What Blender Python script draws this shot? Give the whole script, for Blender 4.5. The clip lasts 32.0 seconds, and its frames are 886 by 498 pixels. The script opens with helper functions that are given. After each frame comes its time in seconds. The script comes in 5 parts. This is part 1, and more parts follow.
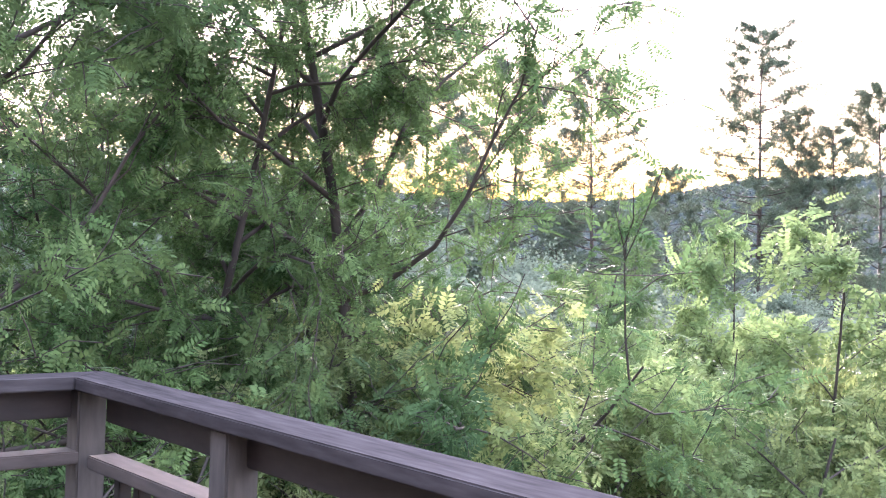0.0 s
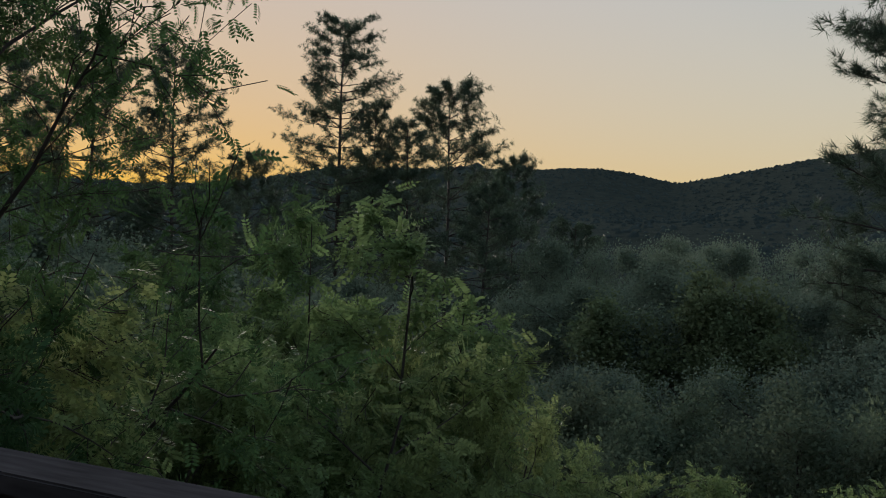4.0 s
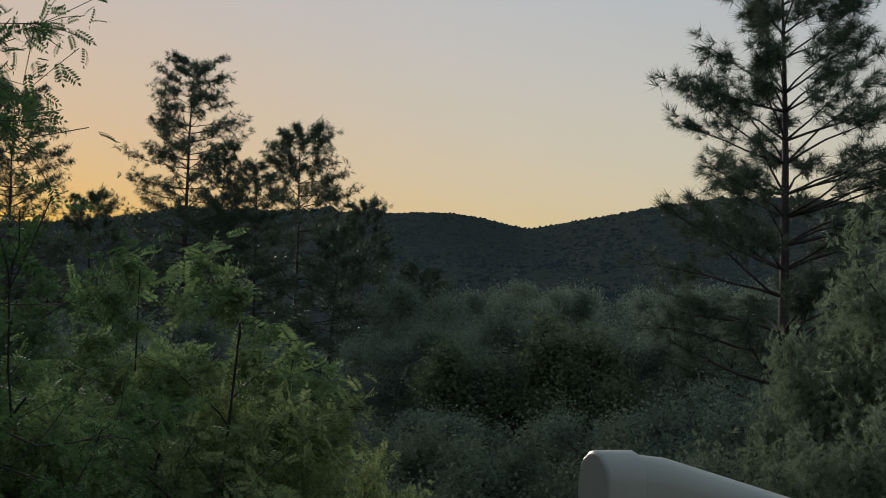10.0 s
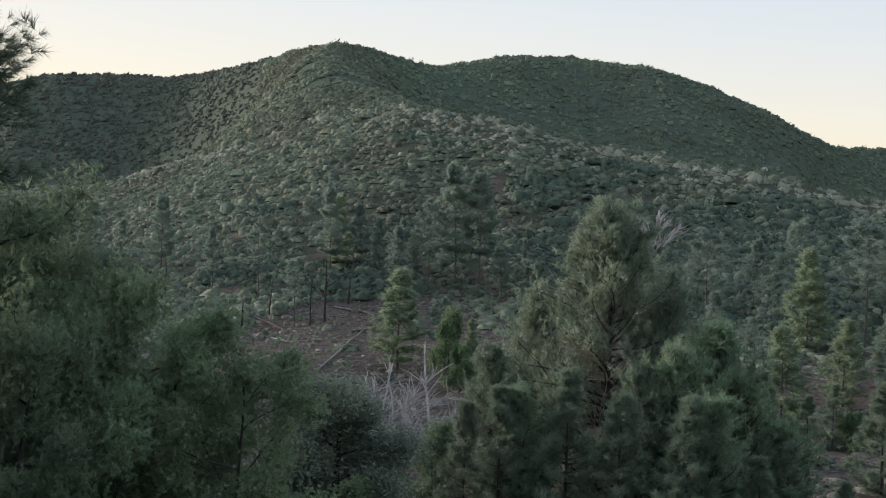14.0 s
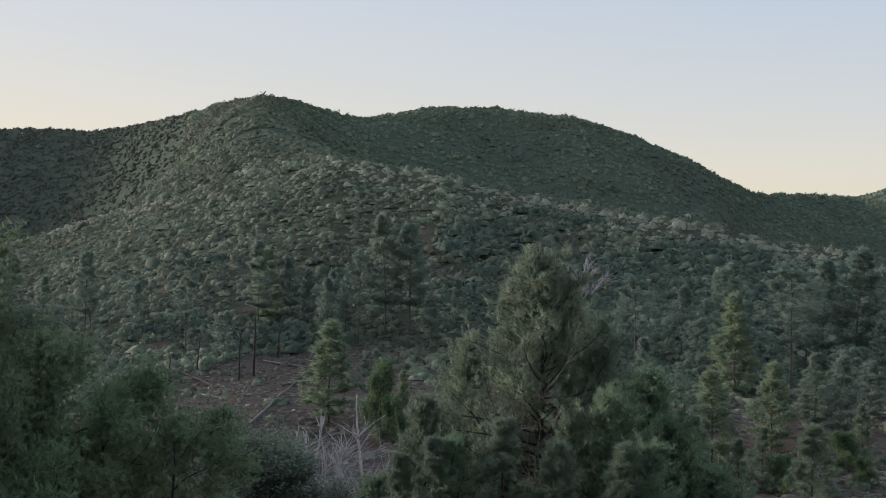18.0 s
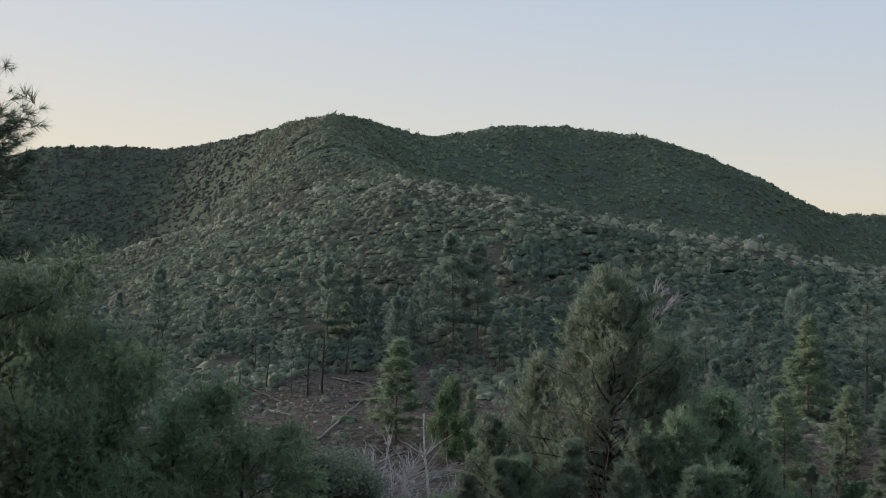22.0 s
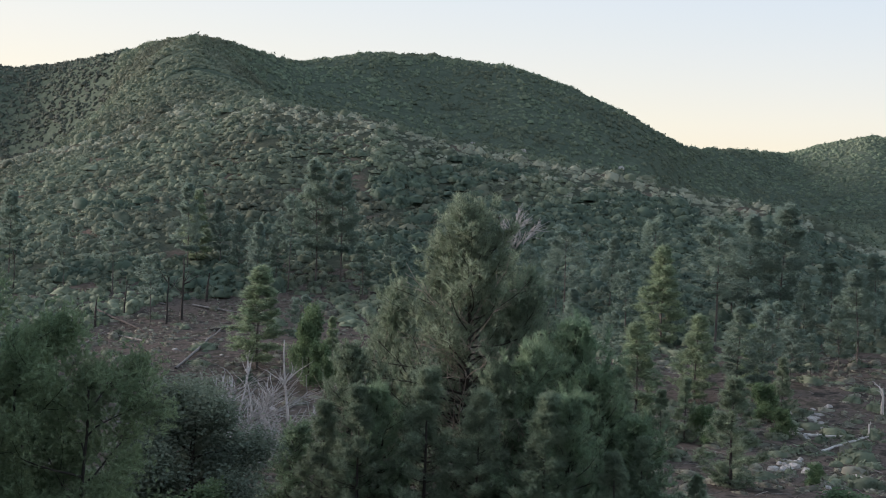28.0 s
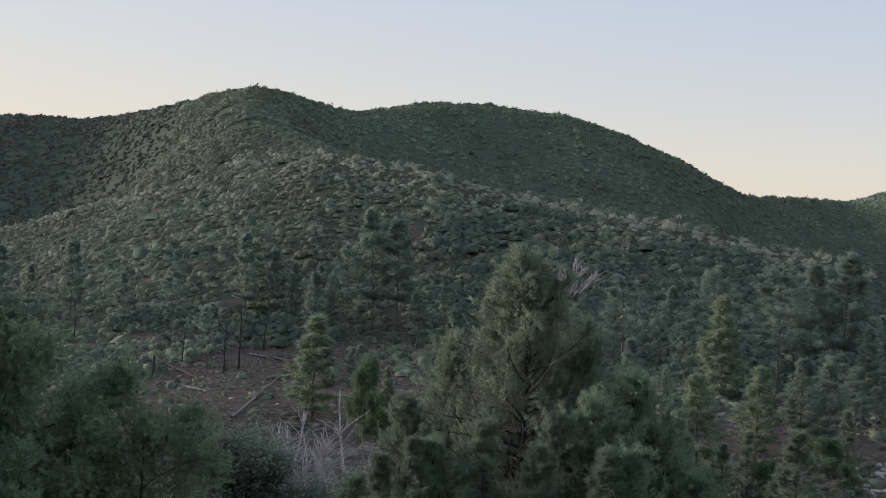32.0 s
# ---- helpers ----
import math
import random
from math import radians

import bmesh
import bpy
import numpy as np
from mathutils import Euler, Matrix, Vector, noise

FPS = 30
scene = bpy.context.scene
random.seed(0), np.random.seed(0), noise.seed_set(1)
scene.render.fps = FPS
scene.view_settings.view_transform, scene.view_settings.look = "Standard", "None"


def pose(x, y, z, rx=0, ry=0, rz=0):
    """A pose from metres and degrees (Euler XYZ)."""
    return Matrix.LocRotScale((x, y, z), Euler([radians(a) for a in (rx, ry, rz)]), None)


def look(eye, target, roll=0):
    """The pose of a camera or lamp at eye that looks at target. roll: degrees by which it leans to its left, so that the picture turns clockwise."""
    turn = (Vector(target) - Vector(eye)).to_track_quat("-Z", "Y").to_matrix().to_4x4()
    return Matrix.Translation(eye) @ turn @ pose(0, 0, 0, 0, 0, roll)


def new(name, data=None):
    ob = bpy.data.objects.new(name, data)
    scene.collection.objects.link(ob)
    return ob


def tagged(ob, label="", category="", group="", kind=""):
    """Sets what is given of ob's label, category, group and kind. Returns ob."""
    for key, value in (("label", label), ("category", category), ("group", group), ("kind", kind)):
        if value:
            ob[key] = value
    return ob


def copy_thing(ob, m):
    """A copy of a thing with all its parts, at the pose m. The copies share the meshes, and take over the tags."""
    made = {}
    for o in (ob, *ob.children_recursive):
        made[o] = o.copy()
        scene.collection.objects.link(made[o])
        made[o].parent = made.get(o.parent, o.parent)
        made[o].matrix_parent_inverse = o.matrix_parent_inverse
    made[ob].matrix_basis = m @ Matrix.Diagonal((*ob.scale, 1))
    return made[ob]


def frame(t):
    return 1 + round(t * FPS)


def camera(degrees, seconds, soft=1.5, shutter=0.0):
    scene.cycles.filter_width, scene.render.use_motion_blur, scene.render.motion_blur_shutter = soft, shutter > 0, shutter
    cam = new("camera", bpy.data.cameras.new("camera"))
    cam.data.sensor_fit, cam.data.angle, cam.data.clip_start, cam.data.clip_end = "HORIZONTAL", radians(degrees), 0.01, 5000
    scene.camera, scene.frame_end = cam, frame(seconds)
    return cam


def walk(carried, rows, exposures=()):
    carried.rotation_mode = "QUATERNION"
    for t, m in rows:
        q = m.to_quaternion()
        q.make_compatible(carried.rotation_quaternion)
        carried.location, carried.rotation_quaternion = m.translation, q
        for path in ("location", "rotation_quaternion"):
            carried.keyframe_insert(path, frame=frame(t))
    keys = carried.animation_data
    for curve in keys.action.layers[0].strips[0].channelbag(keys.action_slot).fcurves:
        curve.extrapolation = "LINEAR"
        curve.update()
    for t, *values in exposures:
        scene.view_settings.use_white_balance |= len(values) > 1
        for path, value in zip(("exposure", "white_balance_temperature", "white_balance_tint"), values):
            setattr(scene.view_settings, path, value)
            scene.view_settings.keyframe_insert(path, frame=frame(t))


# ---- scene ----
cam = camera(41.35, 32.0, soft=1.0, shutter=0.08)
EYE = Vector((0.0, 0.0, 1.5))

# seconds, x, y, z, heading, pitch, roll in degrees
PATH = [
    (0.0, -0.411, 0.226, 1.446, -19.557, 0.286, 1.813),
    (0.5, -0.394, 0.229, 1.456, -14.596, 1.466, 1.632),
    (1.0, -0.408, 0.279, 1.467, -10.338, 2.391, 1.248),
    (1.5, -0.400, 0.287, 1.467, -7.618, 3.032, 0.808),
    (2.0, -0.418, 0.297, 1.480, -5.792, 3.281, 0.715),
    (2.5, -0.437, 0.326, 1.489, -3.962, 2.965, 0.976),
    (3.0, -0.437, 0.271, 1.455, -1.610, 2.258, 1.794),
    (3.5, -0.431, 0.337, 1.421, 0.756, 1.127, 2.910),
    (5.5, -0.241, 0.111, 1.467, -1.365, -0.249, 1.286),
    (6.0, -0.271, 0.094, 1.471, -3.112, 0.142, 0.789),
    (6.5, -0.261, 0.121, 1.486, -4.971, 0.579, 0.550),
    (7.0, -0.229, 0.119, 1.488, -6.286, 0.969, 0.536),
    (7.5, -0.197, 0.053, 1.480, -6.357, 1.355, 0.764),
    (8.0, -0.189, 0.071, 1.477, -4.859, 1.712, 1.316),
    (8.5, -0.175, 0.064, 1.477, -2.016, 2.138, 2.055),
    (9.0, -0.167, 0.051, 1.489, 1.279, 2.566, 2.566),
    (9.5, -0.159, 0.060, 1.483, 4.540, 2.845, 3.013),
    (10.0, -0.185, 0.102, 1.476, 7.730, 2.816, 3.111),
    (10.5, -0.217, 0.103, 1.471, 11.883, 2.472, 3.166),
    (11.0, -0.182, 0.111, 1.464, 17.387, 1.931, 3.262),
    (11.5, -0.086, 0.009, 1.478, 24.297, 1.329, 3.653),
    (12.0, -0.095, 0.049, 1.466, 31.362, 0.891, 3.866),
    (12.5, -0.046, 0.045, 1.429, 37.901, 0.562, 3.917),
    (13.0, -0.001, 0.063, 1.460, 43.045, 0.409, 3.414),
    (13.5, 0.068, -0.022, 1.456, 47.185, 0.163, 2.785),
    (14.0, 0.042, -0.178, 1.487, 50.208, -0.029, 2.116),
    (14.5, 0.043, -0.177, 1.483, 52.753, -0.060, 1.530),
    (15.0, 0.046, -0.107, 1.503, 54.301, 0.180, 1.299),
    (15.5, -0.008, -0.146, 1.496, 54.775, 0.745, 1.108),
    (17.5, 0.012, -0.107, 1.497, 53.859, 2.403, 1.252),
    (18.0, 0.048, -0.077, 1.499, 53.618, 2.528, 1.073),
    (18.5, 0.003, -0.092, 1.506, 53.668, 2.577, 0.964),
    (19.0, 0.015, -0.102, 1.504, 53.769, 2.516, 0.896),
    (19.5, 0.053, -0.113, 1.535, 53.561, 2.424, 0.862),
    (20.0, 0.049, -0.079, 1.500, 52.816, 2.410, 1.022),
    (20.5, 0.094, -0.028, 1.503, 51.786, 2.494, 1.196),
    (21.0, 0.134, -0.003, 1.510, 51.060, 2.734, 1.521),
    (21.5, 0.085, -0.075, 1.503, 50.687, 3.067, 1.651),
    (22.0, 0.071, -0.061, 1.515, 50.253, 3.367, 1.692),
    (22.5, 0.022, -0.104, 1.523, 49.087, 3.718, 1.565),
    (23.0, -0.001, -0.076, 1.523, 46.818, 4.017, 1.508),
    (23.5, 0.058, 0.100, 1.552, 44.039, 4.075, 1.539),
    (24.0, 0.110, 0.182, 1.527, 41.793, 3.952, 1.676),
    (24.5, 0.068, 0.106, 1.515, 40.958, 3.523, 1.918),
    (26.5, 0.149, -0.147, 1.523, 46.936, 1.779, 2.716),
    (27.0, 0.207, -0.121, 1.553, 49.765, 1.162, 2.622),
    (27.5, 0.252, -0.130, 1.529, 53.384, 0.514, 2.411),
    (28.0, 0.374, -0.086, 1.526, 56.894, 0.059, 2.176),
    (28.5, 0.421, -0.092, 1.536, 59.741, -0.239, 1.946),
    (29.0, 0.495, -0.079, 1.516, 61.718, -0.370, 1.741),
    (29.5, 0.529, -0.078, 1.538, 62.686, -0.495, 1.635),
    (30.0, 0.531, -0.081, 1.534, 62.886, -0.431, 1.789),
    (30.5, 0.507, -0.058, 1.539, 61.803, -0.043, 1.950),
    (31.0, 0.468, -0.074, 1.547, 59.194, 0.655, 2.175),
    (31.5, 0.549, -0.051, 1.570, 55.681, 1.474, 2.245),
    (32.0, 0.576, 0.075, 1.601, 54.075, 2.327, 2.291),
]


def aim(x, y, z, heading, pitch, roll):
    a, p = radians(heading), radians(pitch)
    d = Vector((math.sin(a) * math.cos(p), math.cos(a) * math.cos(p), math.sin(p)))
    eye = Vector((x, y, z))
    return look(eye, eye + d, roll)


walk(cam, [(t, aim(*row)) for t, *row in PATH], exposures=[
    (0.0, 5.7, 6000, 42), (0.5, 5.4, 6000, 42), (1.1, 4.75, 6000, 36), (1.6, 3.8, 5600, 18), (2.0, 2.75, 5350, 16), (2.4, 2.35, 5700, 18), (3.0, 1.9, 6000, 17),
    (3.5, 1.8, 6000, 17), (5.5, 2.15, 6000, 17), (6.5, 2.25, 6000, 17), (8.0, 2.1, 6000, 17), (9.0, 1.92, 6000, 17), (11.5, 1.78, 5950, 17),
    (12.0, 1.78, 5950, 19), (12.6, 2.3, 6000, 18), (13.5, 2.6, 5930, 21), (15.5, 2.8, 5900, 21), (18.0, 2.35, 5880, 22), (20.0, 2.27, 5880, 22),
    (22.0, 2.28, 5900, 21), (24.0, 1.95, 5830, 22), (26.5, 2.12, 5850, 20), (28.0, 2.68, 5880, 21), (30.0, 2.82, 5870, 21), (31.0, 2.77, 5870, 21),
    (32.0, 2.35, 5850, 23)])

# ---- sky and light ----
SUN_AZ, SUN_EL = -14.0, 0.6
world = bpy.data.worlds.new("dusk_sky")
scene.world = world
world.use_nodes = True
wn = world.node_tree
sky = wn.nodes.new("ShaderNodeTexSky")
sky.sky_type = 'NISHITA'
sky.sun_disc = False
sky.sun_elevation = radians(SUN_EL)
sky.sun_rotation = radians(SUN_AZ)
sky.altitude = 1500
sky.air_density, sky.dust_density, sky.ozone_density = 1.0, 1.5, 1.0
wn.nodes["Background"].inputs["Strength"].default_value = 0.15
soften = wn.nodes.new("ShaderNodeGamma")
soften.inputs["Gamma"].default_value = 0.13
vivid = wn.nodes.new("ShaderNodeHueSaturation")
vivid.inputs["Saturation"].default_value = 2.7
vivid.inputs["Hue"].default_value = 0.492
warm = wn.nodes.new("ShaderNodeMix")
warm.data_type, warm.blend_type = 'RGBA', 'MULTIPLY'
warm.inputs[0].default_value, warm.inputs[7].default_value = 1.0, (1.03, 0.995, 0.91, 1)
wn.links.new(sky.outputs[0], soften.inputs["Color"])
wn.links.new(soften.outputs[0], vivid.inputs["Color"])
wn.links.new(vivid.outputs[0], warm.inputs[6])


def world_node(kind, **values):
    n = wn.nodes.new(kind)
    for key, value in values.items():
        n.inputs[key].default_value = value
    return n


def world_mix(fac, a, b, blend='MIX'):
    """Mixes two colours, each a socket or three numbers."""
    n = wn.nodes.new("ShaderNodeMix")
    n.data_type, n.blend_type = 'RGBA', blend
    for k, v in ((0, fac), (6, a), (7, b)):
        if isinstance(v, tuple):
            n.inputs[k].default_value = (*v, 1)
        elif isinstance(v, float):
            n.inputs[k].default_value = v
        else:
            wn.links.new(v, n.inputs[k])
    return n.outputs[2]


# the dusk sky pales and cools with height, and with the angle from the place of the sunset
sky_dir = wn.nodes.new("ShaderNodeTexCoord")
sky_xyz = wn.nodes.new("ShaderNodeSeparateXYZ")
wn.links.new(sky_dir.outputs["Generated"], sky_xyz.inputs[0])
height = world_node("ShaderNodeMapRange", **{"From Min": 0.05, "From Max": 0.27})
wn.links.new(sky_xyz.outputs[2], height.inputs[0])
toward = wn.nodes.new("ShaderNodeVectorMath")
toward.operation = 'DOT_PRODUCT'
toward.inputs[1].default_value = (math.sin(radians(SUN_AZ)), math.cos(radians(SUN_AZ)), 0)
wn.links.new(sky_dir.outputs["Generated"], toward.inputs[0])
near_sunset = world_node("ShaderNodeMapRange", **{"From Min": -0.05, "From Max": 0.97})
wn.links.new(toward.outputs["Value"], near_sunset.inputs[0])
low_sky = world_mix(near_sunset.outputs[0], (1.02, 0.985, 0.9), (1.08, 0.98, 0.71))
high_sky = world_mix(near_sunset.outputs[0], (0.74, 0.84, 0.94), (0.92, 0.93, 0.93))
fade = world_mix(height.outputs[0], low_sky, high_sky)
wn.links.new(world_mix(1.0, warm.outputs[2], fade, 'MULTIPLY'), wn.nodes["Background"].inputs[0])
sun = new("sun", bpy.data.lights.new("sun", 'SUN'))
GLOW_EL = 5.0
sun.data.energy, sun.data.angle, sun.data.color = 1.7, radians(30), (1.0, 0.86, 0.7)
sun.matrix_world = look((0, 0, 50), (-math.sin(radians(SUN_AZ)) * 10, -math.cos(radians(SUN_AZ)) * 10, 50 - 10 * math.tan(radians(GLOW_EL))))

# ---- mesh helpers ----


def place(az, el, d):
    """The point d metres off (level) from the eye, at that bearing and height angle."""
    a = radians(az)
    return np.array([math.sin(a) * d, math.cos(a) * d, EYE.z + d * math.tan(radians(el))])


def np_mesh(name, V, F, smooth=False):
    me = bpy.data.meshes.new(name)
    V, F = np.asarray(V, np.float32), np.asarray(F, np.int32)
    me.vertices.add(len(V))
    me.vertices.foreach_set("co", V.ravel())
    me.loops.add(F.size)
    me.loops.foreach_set("vertex_index", F.ravel())
    me.polygons.add(len(F))
    me.polygons.foreach_set("loop_start", np.arange(len(F), dtype=np.int32) * F.shape[1])
    if smooth:
        me.polygons.foreach_set("use_smooth", np.ones(len(F), dtype=bool))
    me.update(calc_edges=True)
    me.validate()
    return me


def part(name, shape, material, parent, label=""):
    me = shape
    if isinstance(shape, bmesh.types.BMesh):
        me = bpy.data.meshes.new(name)
        shape.to_mesh(me)
        shape.free()
    if not me.materials:
        me.materials.append(material)
    ob = new(name, me)
    ob.parent = parent
    return tagged(ob, label)


def thing(name, label, category, at=(0, 0, 0), turn=0.0, group="", kind=""):
    ob = new(name)
    ob.matrix_world = Matrix.Translation(Vector([float(c) for c in at])) @ pose(0, 0, 0, 0, 0, turn)
    return tagged(ob, label, category, group, kind)


def frames_of(D, rng, flat=1.0):
    """Rotation matrices whose y axis is D, rolled at random but with leaves mostly facing the sky."""
    D = D / np.maximum(np.linalg.norm(D, axis=1, keepdims=True), 1e-9)
    R = rng.normal(size=D.shape) * 0.6 + np.array([0, 0, flat])
    X = np.cross(D, R)
    X /= np.maximum(np.linalg.norm(X, axis=1, keepdims=True), 1e-9)
    Z = np.cross(X, D)
    return np.stack([X, D, Z], axis=2)


def tile(V, F, M, T, S):
    """Copies of a small shape, turned by M, moved to T, sized by S."""
    n, m = len(T), len(V)
    S = np.asarray(S).reshape(n, 1, -1)
    W = np.einsum('nij,nkj->nki', M, V[None] * S) + T[:, None, :]
    G = F[None] + (np.arange(n) * m)[:, None, None]
    return W.reshape(-1, 3), G.reshape(-1, F.shape[1])


def tubes(paths, sides=5):
    Vs, Fs, base = [], [], 0
    most = sides
    for P, r in paths:
        P, r = np.asarray(P, float), np.asarray(r, float)
        sides = most if r[0] > 0.015 else 3
        ang = np.arange(sides) * 2 * np.pi / sides
        n = len(P)
        D = np.gradient(P, axis=0)
        D /= np.maximum(np.linalg.norm(D, axis=1, keepdims=True), 1e-9)
        ref = np.array([0.31, 0.95, 0.1]) if abs(D[0][2]) > 0.7 else np.array([0, 0, 1.0])
        X = np.cross(D, ref)
        X /= np.maximum(np.linalg.norm(X, axis=1, keepdims=True), 1e-9)
        Y = np.cross(D, X)
        ring = P[:, None] + r[:, None, None] * (np.cos(ang)[None, :, None] * X[:, None] + np.sin(ang)[None, :, None] * Y[:, None])
        Vs.append(ring.reshape(-1, 3))
        i = np.arange(n - 1)[:, None] * sides
        j = np.arange(sides)[None]
        k = (j + 1) % sides
        Fs.append(np.stack([i + j, i + k, i + sides + k, i + sides + j], -1).reshape(-1, 4) + base)
        base += n * sides
    return np.concatenate(Vs), np.concatenate(Fs)


def bent(rng, start, d, length, n, wobble, lift):
    """A wandering branch; lift bends it up (or down) on the way."""
    P = [np.array(start, float)]
    d = np.array(d, float)
    step = length / (n - 1)
    for _ in range(n - 1):
        d = d + rng.normal(0, wobble, 3) + np.array([0, 0, lift])
        d /= np.linalg.norm(d)
        P.append(P[-1] + d * step)
    return np.array(P)


def unit(az, el):
    return np.array([math.sin(az) * math.cos(el), math.cos(az) * math.cos(el), math.sin(el)])


# ---- materials ----
def node_mat(name):
    m = bpy.data.materials.new(name)
    m.use_nodes = True
    return m, m.node_tree, m.node_tree.nodes["Principled BSDF"]


def ramp_noise(nt, scale, stops, detail=6.0, coord="Object", rough=0.6):
    tc = nt.nodes.new("ShaderNodeTexCoord")
    nz = nt.nodes.new("ShaderNodeTexNoise")
    nz.inputs["Scale"].default_value, nz.inputs["Detail"].default_value = scale, detail
    nz.inputs["Roughness"].default_value = rough
    cr = nt.nodes.new("ShaderNodeValToRGB")
    nt.links.new(tc.outputs[coord], nz.inputs["Vector"])
    nt.links.new(nz.outputs["Fac"], cr.inputs["Fac"])
    el = cr.color_ramp.elements
    while len(el) < len(stops):
        el.new(0.5)
    for e, (p, c) in zip(el, stops):
        e.position, e.color = p, (*c, 1)
    return nz, cr


def leaf_mat(name, dark, light, gloss=0.45, through_light=0.35, patch=0.6, vary=0.4, shine=0.12, broad=0.0):
    m, nt, b = node_mat(name)
    geo = nt.nodes.new("ShaderNodeNewGeometry")
    obi = nt.nodes.new("ShaderNodeObjectInfo")
    # blue cast of the dusk light, multiplied into every leaf colour
    skylight_tint = (0.96, 1.0, 1.12)
    nz, cr = ramp_noise(nt, patch, [(0.3, [a * c for a, c in zip(dark, skylight_tint)]), (0.72, [a * c for a, c in zip(light, skylight_tint)])])
    hsv = nt.nodes.new("ShaderNodeHueSaturation")
    mr = nt.nodes.new("ShaderNodeMapRange")
    mr.inputs["To Min"].default_value, mr.inputs["To Max"].default_value = 1 - vary, 1 + vary
    nt.links.new(geo.outputs["Random Per Island"], mr.inputs["Value"])
    nt.links.new(mr.outputs[0], hsv.inputs["Value"])
    mh = nt.nodes.new("ShaderNodeMapRange")
    mh.inputs["To Min"].default_value, mh.inputs["To Max"].default_value = 0.485, 0.515
    nt.links.new(obi.outputs["Random"], mh.inputs["Value"])
    nt.links.new(mh.outputs[0], hsv.inputs["Hue"])
    colour = cr.outputs[0]
    if broad:
        # wide patches where the growth is greyer or greener
        wide_nz, wide_cr = ramp_noise(nt, broad, [(0.35, (0.8, 0.72, 0.68)), (0.62, (1.12, 1.1, 1.0))], 3.0)
        mul = nt.nodes.new("ShaderNodeMix")
        mul.data_type, mul.blend_type = 'RGBA', 'MULTIPLY'
        mul.inputs[0].default_value = 1.0
        nt.links.new(colour, mul.inputs[6])
        nt.links.new(wide_cr.outputs[0], mul.inputs[7])
        colour = mul.outputs[2]
    nt.links.new(colour, hsv.inputs["Color"])
    nt.links.new(hsv.outputs[0], b.inputs["Base Color"])
    b.inputs["Roughness"].default_value = gloss
    b.inputs["Specular IOR Level"].default_value = shine
    tr = nt.nodes.new("ShaderNodeBsdfTranslucent")
    mx = nt.nodes.new("ShaderNodeMixShader")
    mx.inputs[0].default_value = through_light
    nt.links.new(hsv.outputs[0], tr.inputs["Color"])
    nt.links.new(b.outputs[0], mx.inputs[1])
    nt.links.new(tr.outputs[0], mx.inputs[2])
    nt.links.new(mx.outputs[0], nt.nodes["Material Output"].inputs[0])
    return m


def rough_mat(name, stops, scale, rough=0.85, bump=0.3, bump_scale=None, coord="Object", stretch=None):
    m, nt, b = node_mat(name)
    nz, cr = ramp_noise(nt, scale, stops, coord=coord)
    if stretch:
        mp = nt.nodes.new("ShaderNodeMapping")
        mp.inputs["Scale"].default_value = stretch
        nt.links.new(nz.inputs["Vector"].links[0].from_socket, mp.inputs["Vector"])
        nt.links.new(mp.outputs[0], nz.inputs["Vector"])
    fine = nt.nodes.new("ShaderNodeTexNoise")
    fine.inputs["Scale"].default_value = bump_scale or scale * 6
    fine.inputs["Detail"].default_value = 8
    nt.links.new(nz.inputs["Vector"].links[0].from_socket, fine.inputs["Vector"])
    mixc = nt.nodes.new("ShaderNodeMix")
    mixc.data_type, mixc.blend_type = 'RGBA', 'OVERLAY'
    mixc.inputs[0].default_value = 0.6
    nt.links.new(cr.outputs[0], mixc.inputs[6])
    nt.links.new(fine.outputs["Fac"], mixc.inputs[7])
    nt.links.new(mixc.outputs[2], b.inputs["Base Color"])
    bp = nt.nodes.new("ShaderNodeBump")
    bp.inputs["Strength"].default_value = bump
    nt.links.new(fine.outputs["Fac"], bp.inputs["Height"])
    nt.links.new(bp.outputs[0], b.inputs["Normal"])
    b.inputs["Roughness"].default_value = rough
    if rough > 0.9:
        b.inputs["Specular IOR Level"].default_value = 0.0
    return m


M_GROUND = rough_mat("dry_slope_soil", [(0.36, (0.045, 0.042, 0.037)), (0.5, (0.125, 0.102, 0.09)), (0.62, (0.065, 0.06, 0.048))], 0.9, 0.95, 1.0, 9.0)
M_SLOPE_SOIL = rough_mat("reddish_slope_soil", [(0.3, (0.055, 0.066, 0.048)), (0.55, (0.075, 0.08, 0.06)), (0.66, (0.12, 0.094, 0.078))], 0.12, 0.95, 0.5, 2.5)
M_HILL = rough_mat("brushy_hill_soil", [(0.3, (0.03, 0.038, 0.034)), (0.7, (0.05, 0.06, 0.052))], 0.2, 0.95, 0.5, 2.5)
M_UPPER = rough_mat("leafy_upper_slope", [(0.3, (0.06, 0.08, 0.06)), (0.7, (0.1, 0.12, 0.09))], 0.3, 0.95, 0.8, 1.6)
M_LOG = rough_mat("grey_log_wood", [(0.3, (0.1, 0.09, 0.085)), (0.7, (0.26, 0.24, 0.23))], 2.5, 0.85, 0.3, 12, stretch=(1, 1, 0.2))
M_RUST = rough_mat("rusty_dead_twigs", [(0.3, (0.22, 0.175, 0.145)), (0.7, (0.46, 0.39, 0.335))], 3.0, 0.85, 0.2)
M_BARK = rough_mat("grey_brown_bark", [(0.3, (0.02, 0.017, 0.015)), (0.7, (0.05, 0.042, 0.036))], 3.0, 0.9, 0.6, 14, stretch=(1, 1, 0.25))
